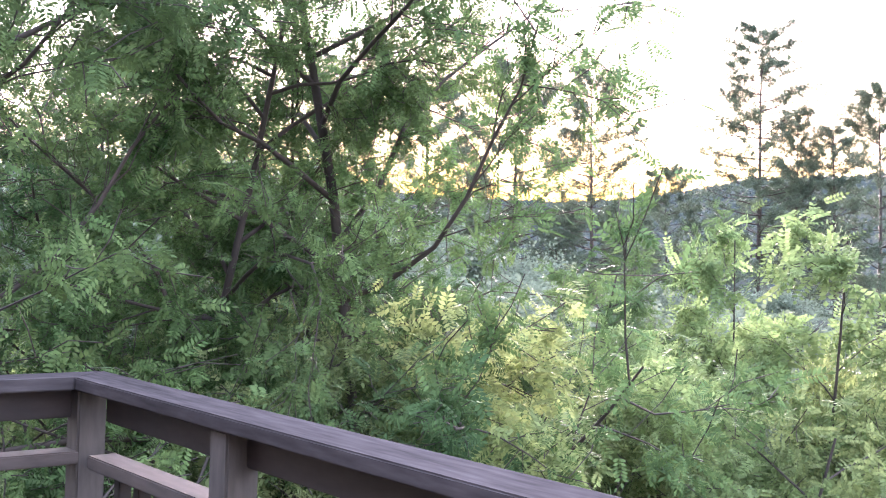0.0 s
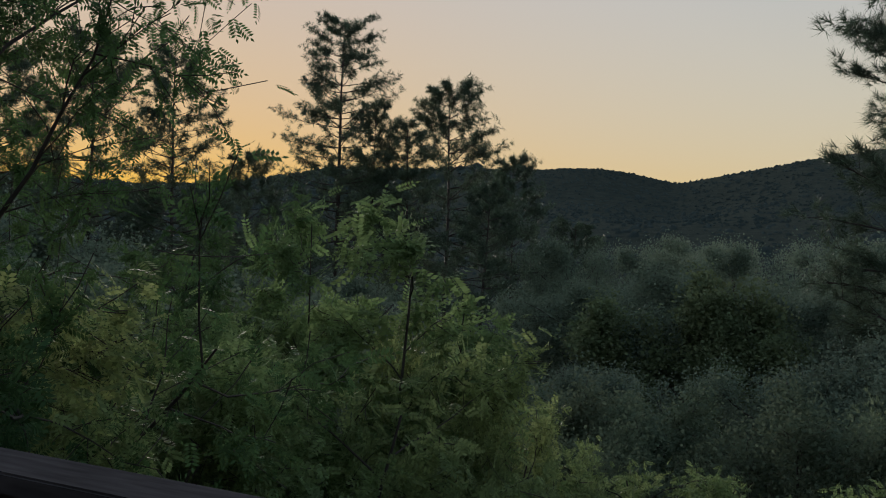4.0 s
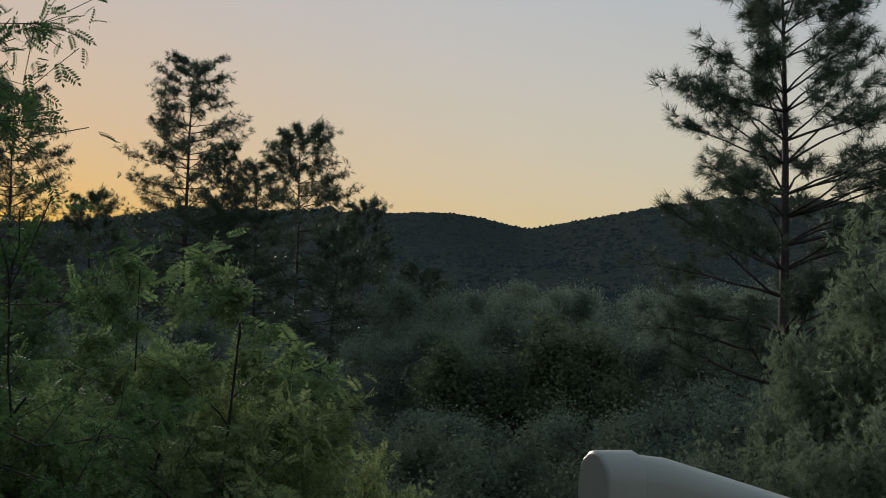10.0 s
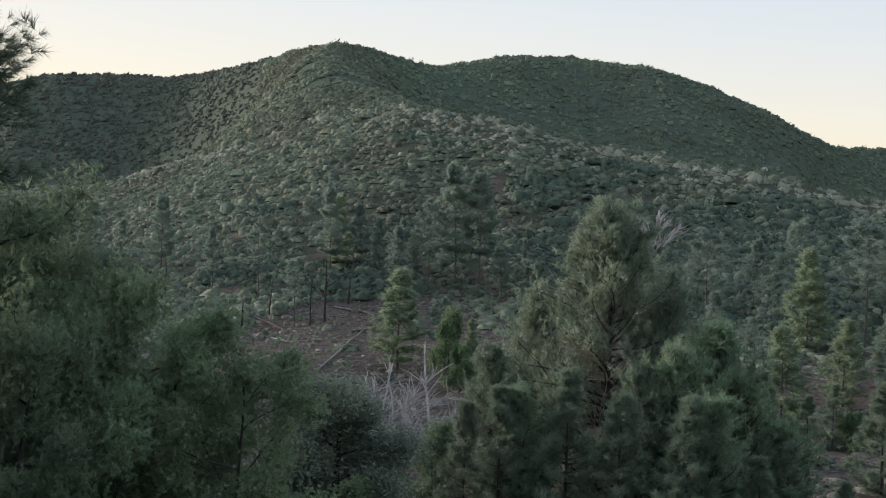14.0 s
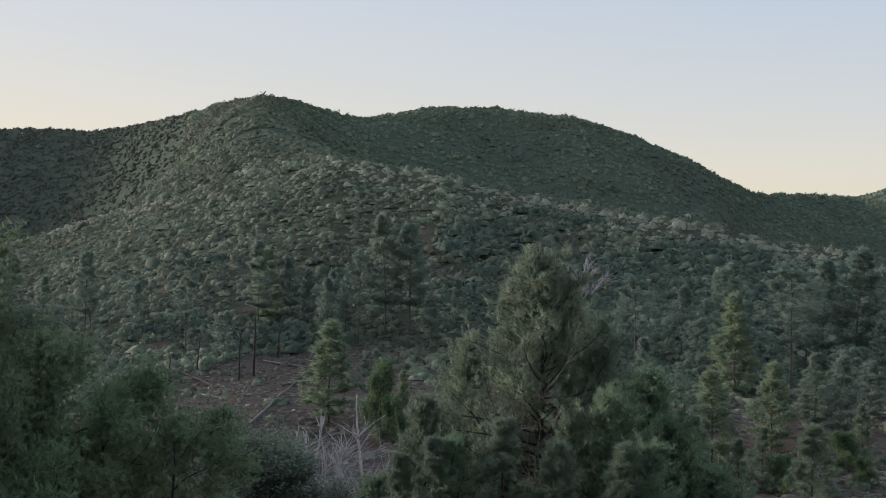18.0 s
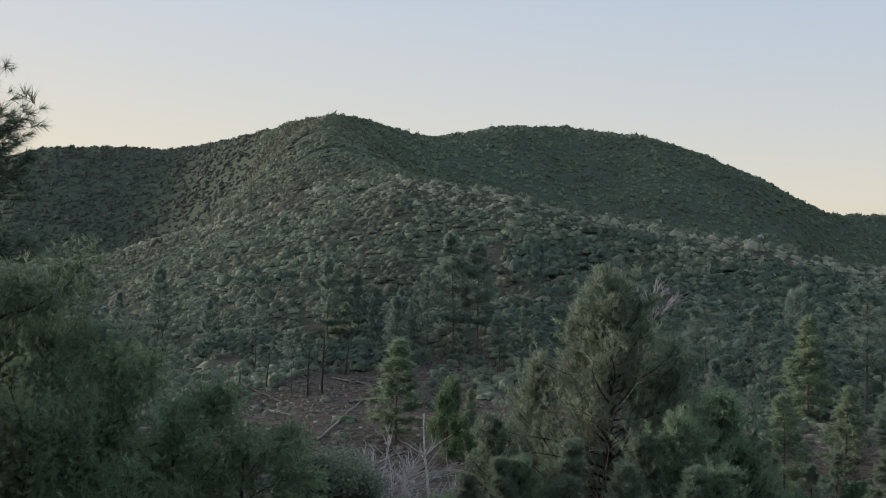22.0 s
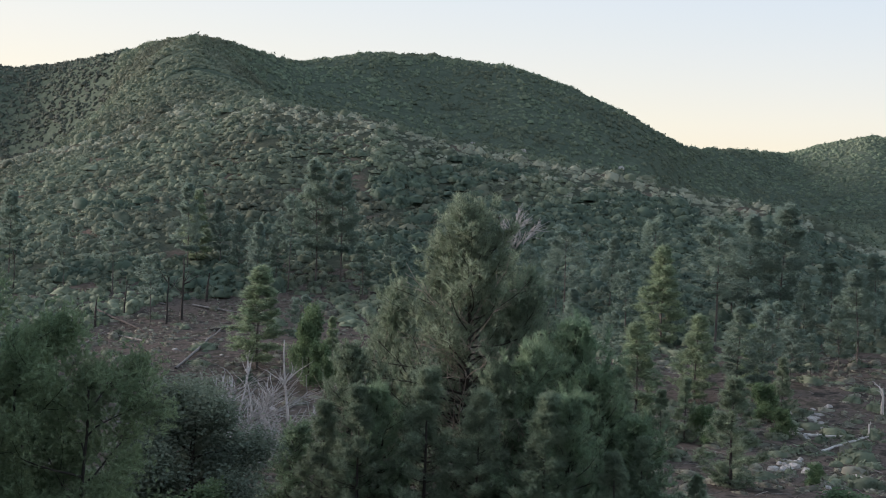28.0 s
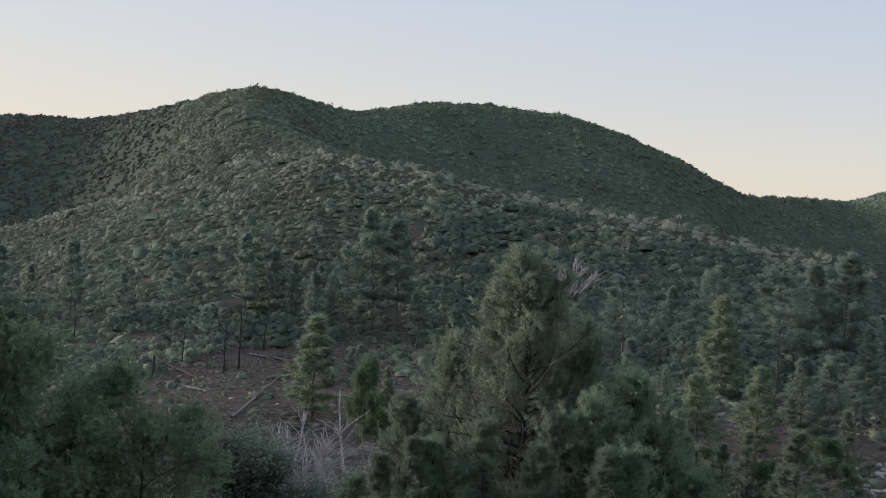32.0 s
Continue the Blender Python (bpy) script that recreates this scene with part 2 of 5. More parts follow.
M_PINEBARK = rough_mat("pine_bark", [(0.3, (0.022, 0.019, 0.018)), (0.7, (0.055, 0.045, 0.04))], 2.0, 0.9, 0.6, 9, stretch=(1, 1, 0.3))
M_SLOPEBARK = rough_mat("greyed_pine_bark", [(0.3, (0.06, 0.052, 0.048)), (0.7, (0.13, 0.112, 0.1))], 2.0, 0.9, 0.6, 9, stretch=(1, 1, 0.3))
M_DEAD = rough_mat("bleached_dead_wood", [(0.3, (0.32, 0.3, 0.29)), (0.7, (0.6, 0.57, 0.55))], 2.5, 0.8, 0.3, 12, stretch=(1, 1, 0.2))
M_TWIG = rough_mat("silver_twigs", [(0.3, (0.27, 0.255, 0.25)), (0.7, (0.42, 0.4, 0.395))], 3.0, 0.8, 0.1)
M_CHAR = rough_mat("charred_wood", [(0.3, (0.015, 0.014, 0.013)), (0.7, (0.07, 0.055, 0.045))], 2.5, 0.9, 0.4, 12)
M_WOOD = rough_mat("stained_deck_wood", [(0.3, (0.012, 0.01, 0.01)), (0.7, (0.03, 0.023, 0.022))], 4.0, 0.75, 0.25, 40, stretch=(0.3, 1, 1))
M_CAP = rough_mat("weathered_cap_wood", [(0.3, (0.036, 0.034, 0.036)), (0.7, (0.075, 0.07, 0.074))], 5.0, 0.95, 0.3, 60, stretch=(0.15, 1, 1))
# worn wood, with the light on the rail's top put into the tone
M_RAIL = rough_mat("worn_lit_rail_wood", [(0.3, (0.034, 0.029, 0.028)), (0.7, (0.085, 0.072, 0.066))], 4.0, 0.85, 0.3, 45, stretch=(0.2, 1, 1))
M_POST = rough_mat("greyed_post_wood", [(0.3, (0.03, 0.028, 0.026)), (0.7, (0.075, 0.068, 0.062))], 5.0, 0.8, 0.3, 50, stretch=(1, 1, 0.2))
M_CREAM, CNT, CB = node_mat("cream_plastic")
cnz, ccr = ramp_noise(CNT, 5.0, [(0.35, (0.33, 0.345, 0.295)), (0.65, (0.37, 0.385, 0.33))])
CNT.links.new(ccr.outputs[0], CB.inputs["Base Color"])
CB.inputs["Roughness"].default_value = 0.33
M_STEEL = rough_mat("dull_steel", [(0.3, (0.25, 0.25, 0.27)), (0.7, (0.4, 0.4, 0.42))], 8.0, 0.4, 0.05, 60)
M_POPLAR = leaf_mat("yellowing_leaf", (0.085, 0.125, 0.06), (0.17, 0.21, 0.095), 0.7, 0.35, 0.5, 0.25)
M_WILLOW = leaf_mat("green_willow_leaf", (0.17, 0.235, 0.125), (0.36, 0.43, 0.23), 0.6, 0.5, 0.6, 0.25)
M_SIDING = rough_mat("stained_siding", [(0.3, (0.06, 0.045, 0.036)), (0.7, (0.1, 0.078, 0.062))], 3.0, 0.8, 0.2, 30)
M_SPRIG = leaf_mat("drooping_sapling_leaf", (0.1, 0.155, 0.06), (0.22, 0.29, 0.1), 0.6, 0.5, 0.6, 0.3, 0.1)
M_GREEN = leaf_mat("green_bush_leaf", (0.1, 0.15, 0.074), (0.225, 0.295, 0.142), 0.7, 0.4, 0.6, 0.2, 0.04)
# darker chaparral copy: the backlit ridge's shade is put into the colour
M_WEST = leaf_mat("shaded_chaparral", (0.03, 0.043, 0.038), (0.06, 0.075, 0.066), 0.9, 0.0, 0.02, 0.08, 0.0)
# browner, darker chaparral: the left hill's weaker light is put into the colour
M_DIM_HILL = leaf_mat("dim_hill_chaparral", (0.07, 0.082, 0.066), (0.15, 0.156, 0.12), 0.85, 0.1, 0.25, 0.12, 0.02, 0.03)
M_CREST = leaf_mat("pale_crest_scrub", (0.22, 0.24, 0.165), (0.42, 0.42, 0.29), 0.8, 0.25, 0.2, 0.2, 0.05)
M_SLOPE = leaf_mat("slope_pine_needle", (0.15, 0.2, 0.155), (0.31, 0.375, 0.265), 0.5, 0.5, 0.4, 0.2)
M_DRY = leaf_mat("dry_scrub", (0.13, 0.125, 0.09), (0.25, 0.235, 0.165), 0.8, 0.15, 0.1)
M_ROCK = rough_mat("pale_granite", [(0.3, (0.22, 0.21, 0.2)), (0.7, (0.45, 0.43, 0.41))], 1.5, 0.9, 0.4, 9)
M_LOCUST = leaf_mat("locust_leaf", (0.038, 0.08, 0.032), (0.105, 0.175, 0.055), 0.6, 0.34, 0.6, 0.3, 0.05)
M_WALNUT = leaf_mat("walnut_leaf", (0.09, 0.145, 0.06), (0.27, 0.335, 0.115), 0.6, 0.5, 0.6, 0.3, 0.12)
M_BUSH = leaf_mat("silvery_bush_leaf", (0.075, 0.105, 0.065), (0.145, 0.18, 0.105), 0.8, 0.4, 0.6, 0.1, 0.03)
M_BROAD = leaf_mat("broad_leaf", (0.095, 0.132, 0.09), (0.182, 0.228, 0.15), 0.8, 0.35, 0.3, 0.1, 0.05)
M_NEEDLE = leaf_mat("pine_needle", (0.045, 0.072, 0.047), (0.12, 0.16, 0.09), 0.5, 0.2, 0.4)
M_NEEDLE_Y = leaf_mat("young_pine_needle", (0.19, 0.238, 0.14), (0.36, 0.42, 0.24), 0.5, 0.45, 0.3)
M_CYPRESS = leaf_mat("pinyon_needle", (0.15, 0.193, 0.122), (0.32, 0.375, 0.235), 0.6, 0.5, 1.1, 0.25)
M_PINYON = leaf_mat("dark_pinyon_needle", (0.15, 0.21, 0.13), (0.32, 0.412, 0.23), 0.6, 0.5, 0.9, 0.2, 0.05)
M_TAMARISK = leaf_mat("tamarisk_spray", (0.14, 0.182, 0.103), (0.248, 0.3, 0.168), 0.7, 0.5, 0.8, 0.12, 0.03)
M_OAK = leaf_mat("oak_leaf", (0.14, 0.17, 0.12), (0.28, 0.32, 0.21), 0.8, 0.35, 0.4, 0.12, 0.03)
M_SHRUB = leaf_mat("chaparral", (0.062, 0.085, 0.062), (0.275, 0.3, 0.205), 0.8, 0.2, 0.45, 0.1, 0.05, 0.045)
M_SCRUB_OAK = leaf_mat("scrub_oak", (0.06, 0.086, 0.062), (0.145, 0.18, 0.115), 0.7, 0.2, 0.4, 0.12, 0.06)
M_SHRUB_FAR = leaf_mat("far_chaparral", (0.09, 0.12, 0.085), (0.22, 0.255, 0.17), 0.8, 0.15, 0.35, 0.1, 0.05, 0.03)

# ---- terrain ----
BACK_AZ = [-90, -40, -19, -14, -11, -8.3, -5.4, 4.7, 6.3, 8.1, 10, 11.8, 13.8, 15.8, 17.5, 20.9, 24.8, 27.3, 28.6, 30.2, 31.6, 34.9, 36.8, 38.4, 40.6,
           43.2, 45, 47.3, 49.6, 51.2, 53.1, 55.8, 60, 62.7, 65.4, 68.5, 70.6, 73.1, 74.5, 76.6, 78, 79.6, 81.6, 83.3, 95, 130]
BACK_EL = [3, 3.5, 2.75, 2.69, 2.83, 3.28, 3.9, 4.46, 4.6, 4.63, 4.38, 4.05, 4.49, 4.93, 5.34, 5.9, 6.02, 5.83, 6.47, 7.05, 7.49, 7.67, 7.65, 8.0, 8.53,
           9.43, 9.67, 9.33, 8.87, 9.21, 9.46, 9.57, 9.11, 8.26, 7.06, 5.42, 5.38, 5.23, 5.63, 6.04, 5.92, 5.48, 4.84, 4.2, 2.5, 2]
FRONT_AZ = [-90, -40, -10, 5, 12, 20, 27, 32.4, 34.5, 36.6, 39, 40.4, 44, 48.5, 53.3, 56.6, 60.4, 65.3, 70, 73, 76.7, 80.3, 83.5, 95, 130]
FRONT_EL = [-1, -1, -0.5, 0.8, 1.5, 2.0, 2.2, 2.4, 2.8, 3.64, 4.4, 4.9, 6.3, 6.93, 6.39, 5.6, 4.95, 4.22, 3.1, 2.78, 1.12, 0.17, -0.76, -2, -2]


def crest_far(a):
    """How far off the crest of the near ridge is."""
    return np.interp(a, [-60, 20, 30, 40, 44, 48.5, 53, 65, 73, 84, 110], [320, 320, 290, 230, 220, 200, 185, 170, 165, 150, 150])


def terrain():
    az = np.concatenate([np.arange(-48, 92, 0.35), np.arange(92, 312, 4.0)])
    r = np.concatenate([[0.0, 3.0], np.geomspace(6, 4200, 130)])
    a = (az + 180) % 360 - 180
    eb = np.interp(a, BACK_AZ, BACK_EL)
    db = np.interp(a, [-60, -9, 2, 25, 30, 38, 44.5, 50, 56, 67, 73, 84, 110], [1700, 1700, 760, 680, 480, 460, 340, 400, 430, 410, 580, 560, 560])
    ef = np.interp(a, FRONT_AZ, FRONT_EL)
    df = crest_far(a)
    dip = np.interp(a, [-60, 27, 31, 36, 41, 43, 46.5, 50, 56, 84, 110], [8, 8, 26, 28, 8, -2, -2, 12, 24, 24, 15])
    foot = np.interp(a, [-60, 25, 36, 44, 55, 70, 80, 110], [-10, -10, -8, -6.5, -6, -5, -4.5, -5])
    zb, zf = EYE.z + db * np.tan(np.radians(eb)), EYE.z + df * np.tan(np.radians(ef))
    Z = np.empty((len(az), len(r)))
    for i in range(len(az)):
        k = [0, 12, 30, 62, 112, df[i], (df[i] + db[i]) / 2, db[i], db[i] * 1.5, 2500, 4200]
        v = [-4.2, -5, -7.5, -8.8, foot[i], zf[i], (zf[i] + zb[i]) / 2 - dip[i], zb[i], zb[i] * 0.5, 0, 0]
        Z[i] = np.interp(r, k, v)
    # weathered folds and gullies
    A, R = np.meshgrid(np.radians(az), r, indexing='ij')
    X, Y = np.sin(A) * R, np.cos(A) * R
    amp = np.clip((R - 60) / 200, 0, 1) * 4.5 * np.clip(1.5 - R / 1500, 0, 1)
    fold = np.array([noise.fractal(Vector((x / 45, y / 45, 0.3)), 0.9, 2.1, 4) for x, y in zip(X.ravel(), Y.ravel())]).reshape(X.shape)
    Z = Z + amp * fold + 0.25 * fold
    for _ in range(2):
        Z[:, 1:-1] = (Z[:, :-2] + 2 * Z[:, 1:-1] + Z[:, 2:]) / 4
        m = Z.copy()
        m[1:-1] = (Z[:-2] + 2 * Z[1:-1] + Z[2:]) / 4
        Z = m
    # set the two crests back to their heights after the smoothing
    for d0, e0, w in ((df, ef, 0.12), (db, eb, 0.12)):
        z0 = EYE.z + d0 * np.tan(np.radians(e0)) - 1.2
        for i in range(len(az)):
            bump = np.exp(-(np.log(np.maximum(r, 1) / d0[i]) / w) ** 2)
            Z[i] += (z0[i] - np.interp(d0[i], r, Z[i])) * bump
    return az, r, X, Y, Z


T_AZ, T_R, T_X, T_Y, T_Z = terrain()


def ground(x, y):
    """The ground's height."""
    a = np.degrees(np.arctan2(x, y))
    a = np.where(a < -48, a + 360, a)
    r = np.hypot(x, y)
    i = np.clip(np.searchsorted(T_AZ, a) - 1, 0, len(T_AZ) - 2)
    j = np.clip(np.searchsorted(T_R, r) - 1, 0, len(T_R) - 2)
    u = np.clip((a - T_AZ[i]) / (T_AZ[i + 1] - T_AZ[i]), 0, 1)
    v = np.clip((r - T_R[j]) / (T_R[j + 1] - T_R[j]), 0, 1)
    return (T_Z[i, j] * (1 - u) + T_Z[i + 1, j] * u) * (1 - v) + (T_Z[i, j + 1] * (1 - u) + T_Z[i + 1, j + 1] * u) * v


def spot(az, d, sink=0.0):
    p = place(az, 0, d)
    p[2] = float(ground(p[0], p[1])) - sink
    return p


na, nr = T_X.shape
V = np.stack([T_X, T_Y, T_Z], -1).reshape(-1, 3)
i, j = np.meshgrid(np.arange(na), np.arange(nr - 1), indexing='ij')
i2 = (i + 1) % na
F = np.stack([i * nr + j, i2 * nr + j, i2 * nr + j + 1, i * nr + j + 1], -1).reshape(-1, 4)[:, ::-1]
land = np_mesh("ground", V, F, True)
land.materials.append(M_GROUND)
land.materials.append(M_HILL)
land.materials.append(M_SLOPE_SOIL)
land.materials.append(M_UPPER)
on_hill = ((T_R[j] > 122) | (T_AZ[i] < 33) | (T_AZ[i] > 92) | (T_R[j] < 30)).ravel()
face_ground = on_hill.astype(np.int32)
face_ground[(on_hill & ((T_AZ[i] > 33) & (T_AZ[i] < 92) & (T_R[j] > 100) & (T_R[j] < crest_far(T_AZ[i]))).ravel())] = 2
face_ground[((T_AZ[i] > 27) & (T_AZ[i] < 95) & (T_R[j] >= crest_far(T_AZ[i])) & (T_R[j] < 900)).ravel()] = 3
face_ground[((T_AZ[i] > 27) & (T_AZ[i] < 40) & (T_R[j] >= crest_far(T_AZ[i])) & (T_R[j] < 900)).ravel()] = 3
land.polygons.foreach_set("material_index", face_ground)
tagged(new("ground", land), "dry brushy hillside soil with gullies and leaf litter", "ground", kind="structure")

# ---- plant builders ----
# a leaf lies along y: base at the origin, tip at y = 1
LEAF_V = np.array([[0, 0, 0], [0.5, 0.45, 0.06], [0, 1, 0], [-0.5, 0.45, 0.06]], float)
LEAF_F = np.array([[0, 1, 2, 3]])


def pinnate(pairs, leaflet, width, droop):
    """One compound leaf, one metre long: paired leaflets along a thin stalk and one at the tip."""
    Vs, Fs = [], []
    n = 0
    for k in range(pairs + 1):
        y = 0.12 + 0.83 * k / pairs
        z = -droop * y * y
        for s in ((-1, 1) if k < pairs else (0,)):
            size = leaflet * (0.75 + 0.35 * math.sin(math.pi * (0.15 + 0.75 * k / pairs)))
            d = np.array([s, 0.45 if s else 1.0, -0.25])
            d /= np.linalg.norm(d)
            side = np.cross(d, [0, 0, 1.0])
            side /= np.linalg.norm(side)
            b = np.array([0, y, z])
            Vs += [b, b + d * size * 0.45 + side * width, b + d * size, b + d * size * 0.45 - side * width]
            Fs.append([n, n + 1, n + 2, n + 3])
            n += 4
    Vs += [np.array(p) for p in ([-0.006, 0, 0], [0.006, 0, 0], [0.004, 0.95, -droop * 0.9], [-0.004, 0.95, -droop * 0.9])]
    Fs.append([n, n + 1, n + 2, n + 3])
    return np.array(Vs), np.array(Fs)


def tuft(needles, width, spread, seed):
    """A brush of needles round the end of a twig, one metre long."""
    rng = np.random.default_rng(seed)
    D = rng.normal(size=(needles, 3)) * spread + np.array([0, 1, 0])
    D /= np.linalg.norm(D, axis=1, keepdims=True)
    L = rng.uniform(0.7, 1.05, needles)
    side = np.cross(D, rng.normal(size=(needles, 3)))
    side /= np.linalg.norm(side, axis=1, keepdims=True)
    base = D * 0.04 + np.stack([np.zeros(needles), rng.uniform(-0.5, 0.05, needles), np.zeros(needles)], -1)
    tip = base + D * L[:, None]
    Vn = np.stack([base - side * width, base + side * width, tip], 1).reshape(-1, 3)
    return Vn, np.arange(needles * 3).reshape(-1, 3)


def crown_paths(rng, H, spread, first=0.25, limbs=9, subs=6, twigs=4, up=0.6, droop=-0.02, shape=1.0, trunk_r=0.12, wobble=0.12, top=1.0):
    """The wood of a tree as tubes, and the ends and ways of its twigs."""
    trunk = bent(rng, (0, 0, 0), (0, 0, 1), H * top, 9, 0.05, 0.05)
    paths = [(trunk, np.linspace(trunk_r, trunk_r * 0.2, 9))]
    ends, ways = [], []
    g = rng.uniform(0, 6)
    for k in range(limbs):
        h = first + (0.97 - first) * (k + rng.uniform(0, 0.7)) / limbs
        f = h * 8
        i0 = min(int(f), 7)
        s = trunk[i0] + (trunk[i0 + 1] - trunk[i0]) * (f - i0)
        prof = (1 - min(1.0, max(0.0, (h - first) / (1 - first)))) ** 0.78 if shape == 0.5 else (1 - max(0.0, (h - first) / (1 - first)) ** 1.6) ** 0.6 if shape > 0 else (1 - h) ** 0.8
        L = spread * (0.35 + 0.65 * prof) * rng.uniform(0.75, 1.2)
        g += 2.4 + rng.normal(0, 0.3)
        limb = bent(rng, s, unit(g, up + 0.5 * (h - 0.5)), L, 7, wobble, droop)
        r0 = trunk_r * 0.5 * (1 - 0.6 * h)
        paths.append((limb, np.linspace(r0, r0 * 0.25, 7)))
        ends += [limb[-3:], limb[-2:].repeat(2, axis=0)[:3]]
        for m in range(subs):
            u = 0.25 + 0.75 * (m + rng.uniform(0, 0.9)) / subs
            f = min(u, 0.99) * 6
            i0 = int(f)
            p = limb[i0] + (limb[i0 + 1] - limb[i0]) * (f - i0)
            d = limb[i0 + 1] - limb[i0]
            d = d / np.linalg.norm(d) + rng.normal(0, 0.75, 3)
            sub = bent(rng, p, d / np.linalg.norm(d), L * rng.uniform(0.25, 0.45), 5, wobble, droop)
            paths.append((sub, np.linspace(r0 * 0.3, r0 * 0.1, 5)))
            ends.append(sub[-3:])
            for _ in range(twigs):
                f = rng.uniform(0.3, 0.99) * 4
                i0 = int(f)
                p = sub[i0] + (sub[i0 + 1] - sub[i0]) * (f - i0)
                d = (sub[i0 + 1] - sub[i0])
                d = d / np.linalg.norm(d) + rng.normal(0, 0.7, 3)
                tw = bent(rng, p, d / np.linalg.norm(d), L * rng.uniform(0.1, 0.2), 3, wobble, droop)
                paths.append((tw, np.maximum(np.array([r0 * 0.1, r0 * 0.07, r0 * 0.04]), 0.004)))
                ends.append(tw)
    return paths, ends


def leaves_on(rng, ends, per, shape_vf, size, spread, hang=0.0, flat=1.0):
    """Leaves set along the twigs."""
    E = np.array(ends)
    n = len(E) * per
    k = np.repeat(np.arange(len(E)), per)
    u = rng.uniform(0.0, 1.0, n)[:, None]
    T = E[k, 0] * (1 - u) + E[k, -1] * u + rng.normal(0, spread, (n, 3))
    way = E[k, -1] - E[k, 0]
    way /= np.linalg.norm(way, axis=1, keepdims=True)
    D = way * 0.5 + rng.normal(0, 0.6, (n, 3)) + np.array([0, 0, -hang])
    S = size * rng.uniform(0.65, 1.25, n)
    return tile(*shape_vf, frames_of(D, rng, flat), T, S)


def tree(name, label, category, seed, material, bark, leaf, size, per, spread_leaf, hang=0.0, group="", flat=1.0, **kw):
    """A broadleaf tree at the origin: trunk with limbs, and a crown of single leaves."""
    rng = np.random.default_rng(seed)
    paths, ends = crown_paths(rng, **kw)
    ob = thing(name, label, category, group=group)
    part("trunk", np_mesh("trunk", *tubes(paths, 5), True), bark, ob)
    part("crown", np_mesh("crown", *leaves_on(rng, ends, per, leaf, size, spread_leaf, hang, flat)), material, ob)
    return ob


def pine(name, label, seed, H, spread, first, whorls, per_whorl, subs, tuft_vf, size, tufts, trunk_r, material, bark, group="", taper=0.8, gaps=0.0, rise=0.12, bare=0, tilt=0.75, long_limbs=(), nod=-0.1, inner=0.42, sweep=-0.1):
    rng = np.random.default_rng(seed)
    trunk = bent(rng, (0, 0, 0), (0, 0, 1), H, 12, 0.018, 0.03)
    paths = [(trunk, np.linspace(trunk_r, trunk_r * 0.1, 12))]
    tip, way = [trunk[-1]], [np.array([0, 0, 1.0])]
    g = rng.uniform(0, 6)
    for k in range(whorls):
        h = first + (0.985 - first) * (k + rng.uniform(-0.25, 0.25)) / (whorls - 1 if whorls > 1 else 1)
        h = min(max(h, 0.05), 0.985)
        f = h * 11
        i0 = min(int(f), 10)
        s = trunk[i0] + (trunk[i0 + 1] - trunk[i0]) * (f - i0)
        u = (h - first) / (1 - first)
        todo = [None] * per_whorl + [q for q in long_limbs if abs(q[0] - h) < 0.5 * (1 - first) / whorls]
        for q in todo:
            if q is None:
                g += 6.283 / per_whorl + rng.normal(0, 0.35)
                if rng.uniform() < gaps:
                    continue
                L = spread * ((1 - u) ** taper * 0.9 + 0.1) * rng.uniform(0.6, 1.15) * min(1.0, 0.55 + u * 2.5)
                limb = bent(rng, s, unit(g, sweep + tilt * u + rng.normal(0, 0.12)), L, 6, 0.09, rise * (1 if u < 0.8 else 0.4))
            else:
                L = q[2]
                limb = bent(rng, s, unit(radians(q[1]), sweep + 0.1), L, 6, 0.05, 0.02)
            r0 = trunk_r * 0.3 * (1 - 0.7 * h)
            paths.append((limb, np.linspace(r0, r0 * 0.2, 6)))
            for m in range(subs):
                f = min(0.99, inner + (1 - inner) * (m + rng.uniform(0, 1)) / subs) * 5
                i0 = int(f)
                p = limb[i0] + (limb[i0 + 1] - limb[i0]) * (f - i0)
                d = limb[i0 + 1] - limb[i0]
                d = d / np.linalg.norm(d) + rng.normal(0, 0.6, 3) * np.array([1, 1, 0.5])
                tw = bent(rng, p, d / np.linalg.norm(d), L * rng.uniform(0.12, 0.3), 3, 0.1, 0.12)
                paths.append((tw, np.array([r0 * 0.22, r0 * 0.15, r0 * 0.08])))
                for q in range(tufts):
                    w = rng.uniform(0.3, 1.0) if q else 1.0
                    tip.append(tw[0] * (1 - w) + tw[-1] * w + rng.normal(0, size * 0.35, 3) * (q > 0))
                    way.append(tw[-1] - tw[0] + rng.normal(0, 0.35, 3) * np.linalg.norm(tw[-1] - tw[0]) + np.array([0, 0, -nod]))
    for k in range(bare):
        f = rng.uniform(0.25, first) * 11
        i0 = int(f)
        s = trunk[i0] + (trunk[i0 + 1] - trunk[i0]) * (f - i0)
        limb = bent(rng, s, unit(rng.uniform(0, 6.3), -0.2), spread * rng.uniform(0.2, 0.5), 5, 0.15, -0.03)
        paths.append((limb, np.linspace(trunk_r * 0.1, trunk_r * 0.02, 5)))
    ob = thing(name, label, "pine tree", group=group)
    part("trunk", np_mesh("trunk", *tubes(paths, 5), True), bark, ob)
    tip, way = np.array(tip), np.array(way)
    part("crown", np_mesh("crown", *tile(*tuft_vf, frames_of(way, rng), tip, size * rng.uniform(0.7, 1.25, len(tip)))), material, ob)
    return ob


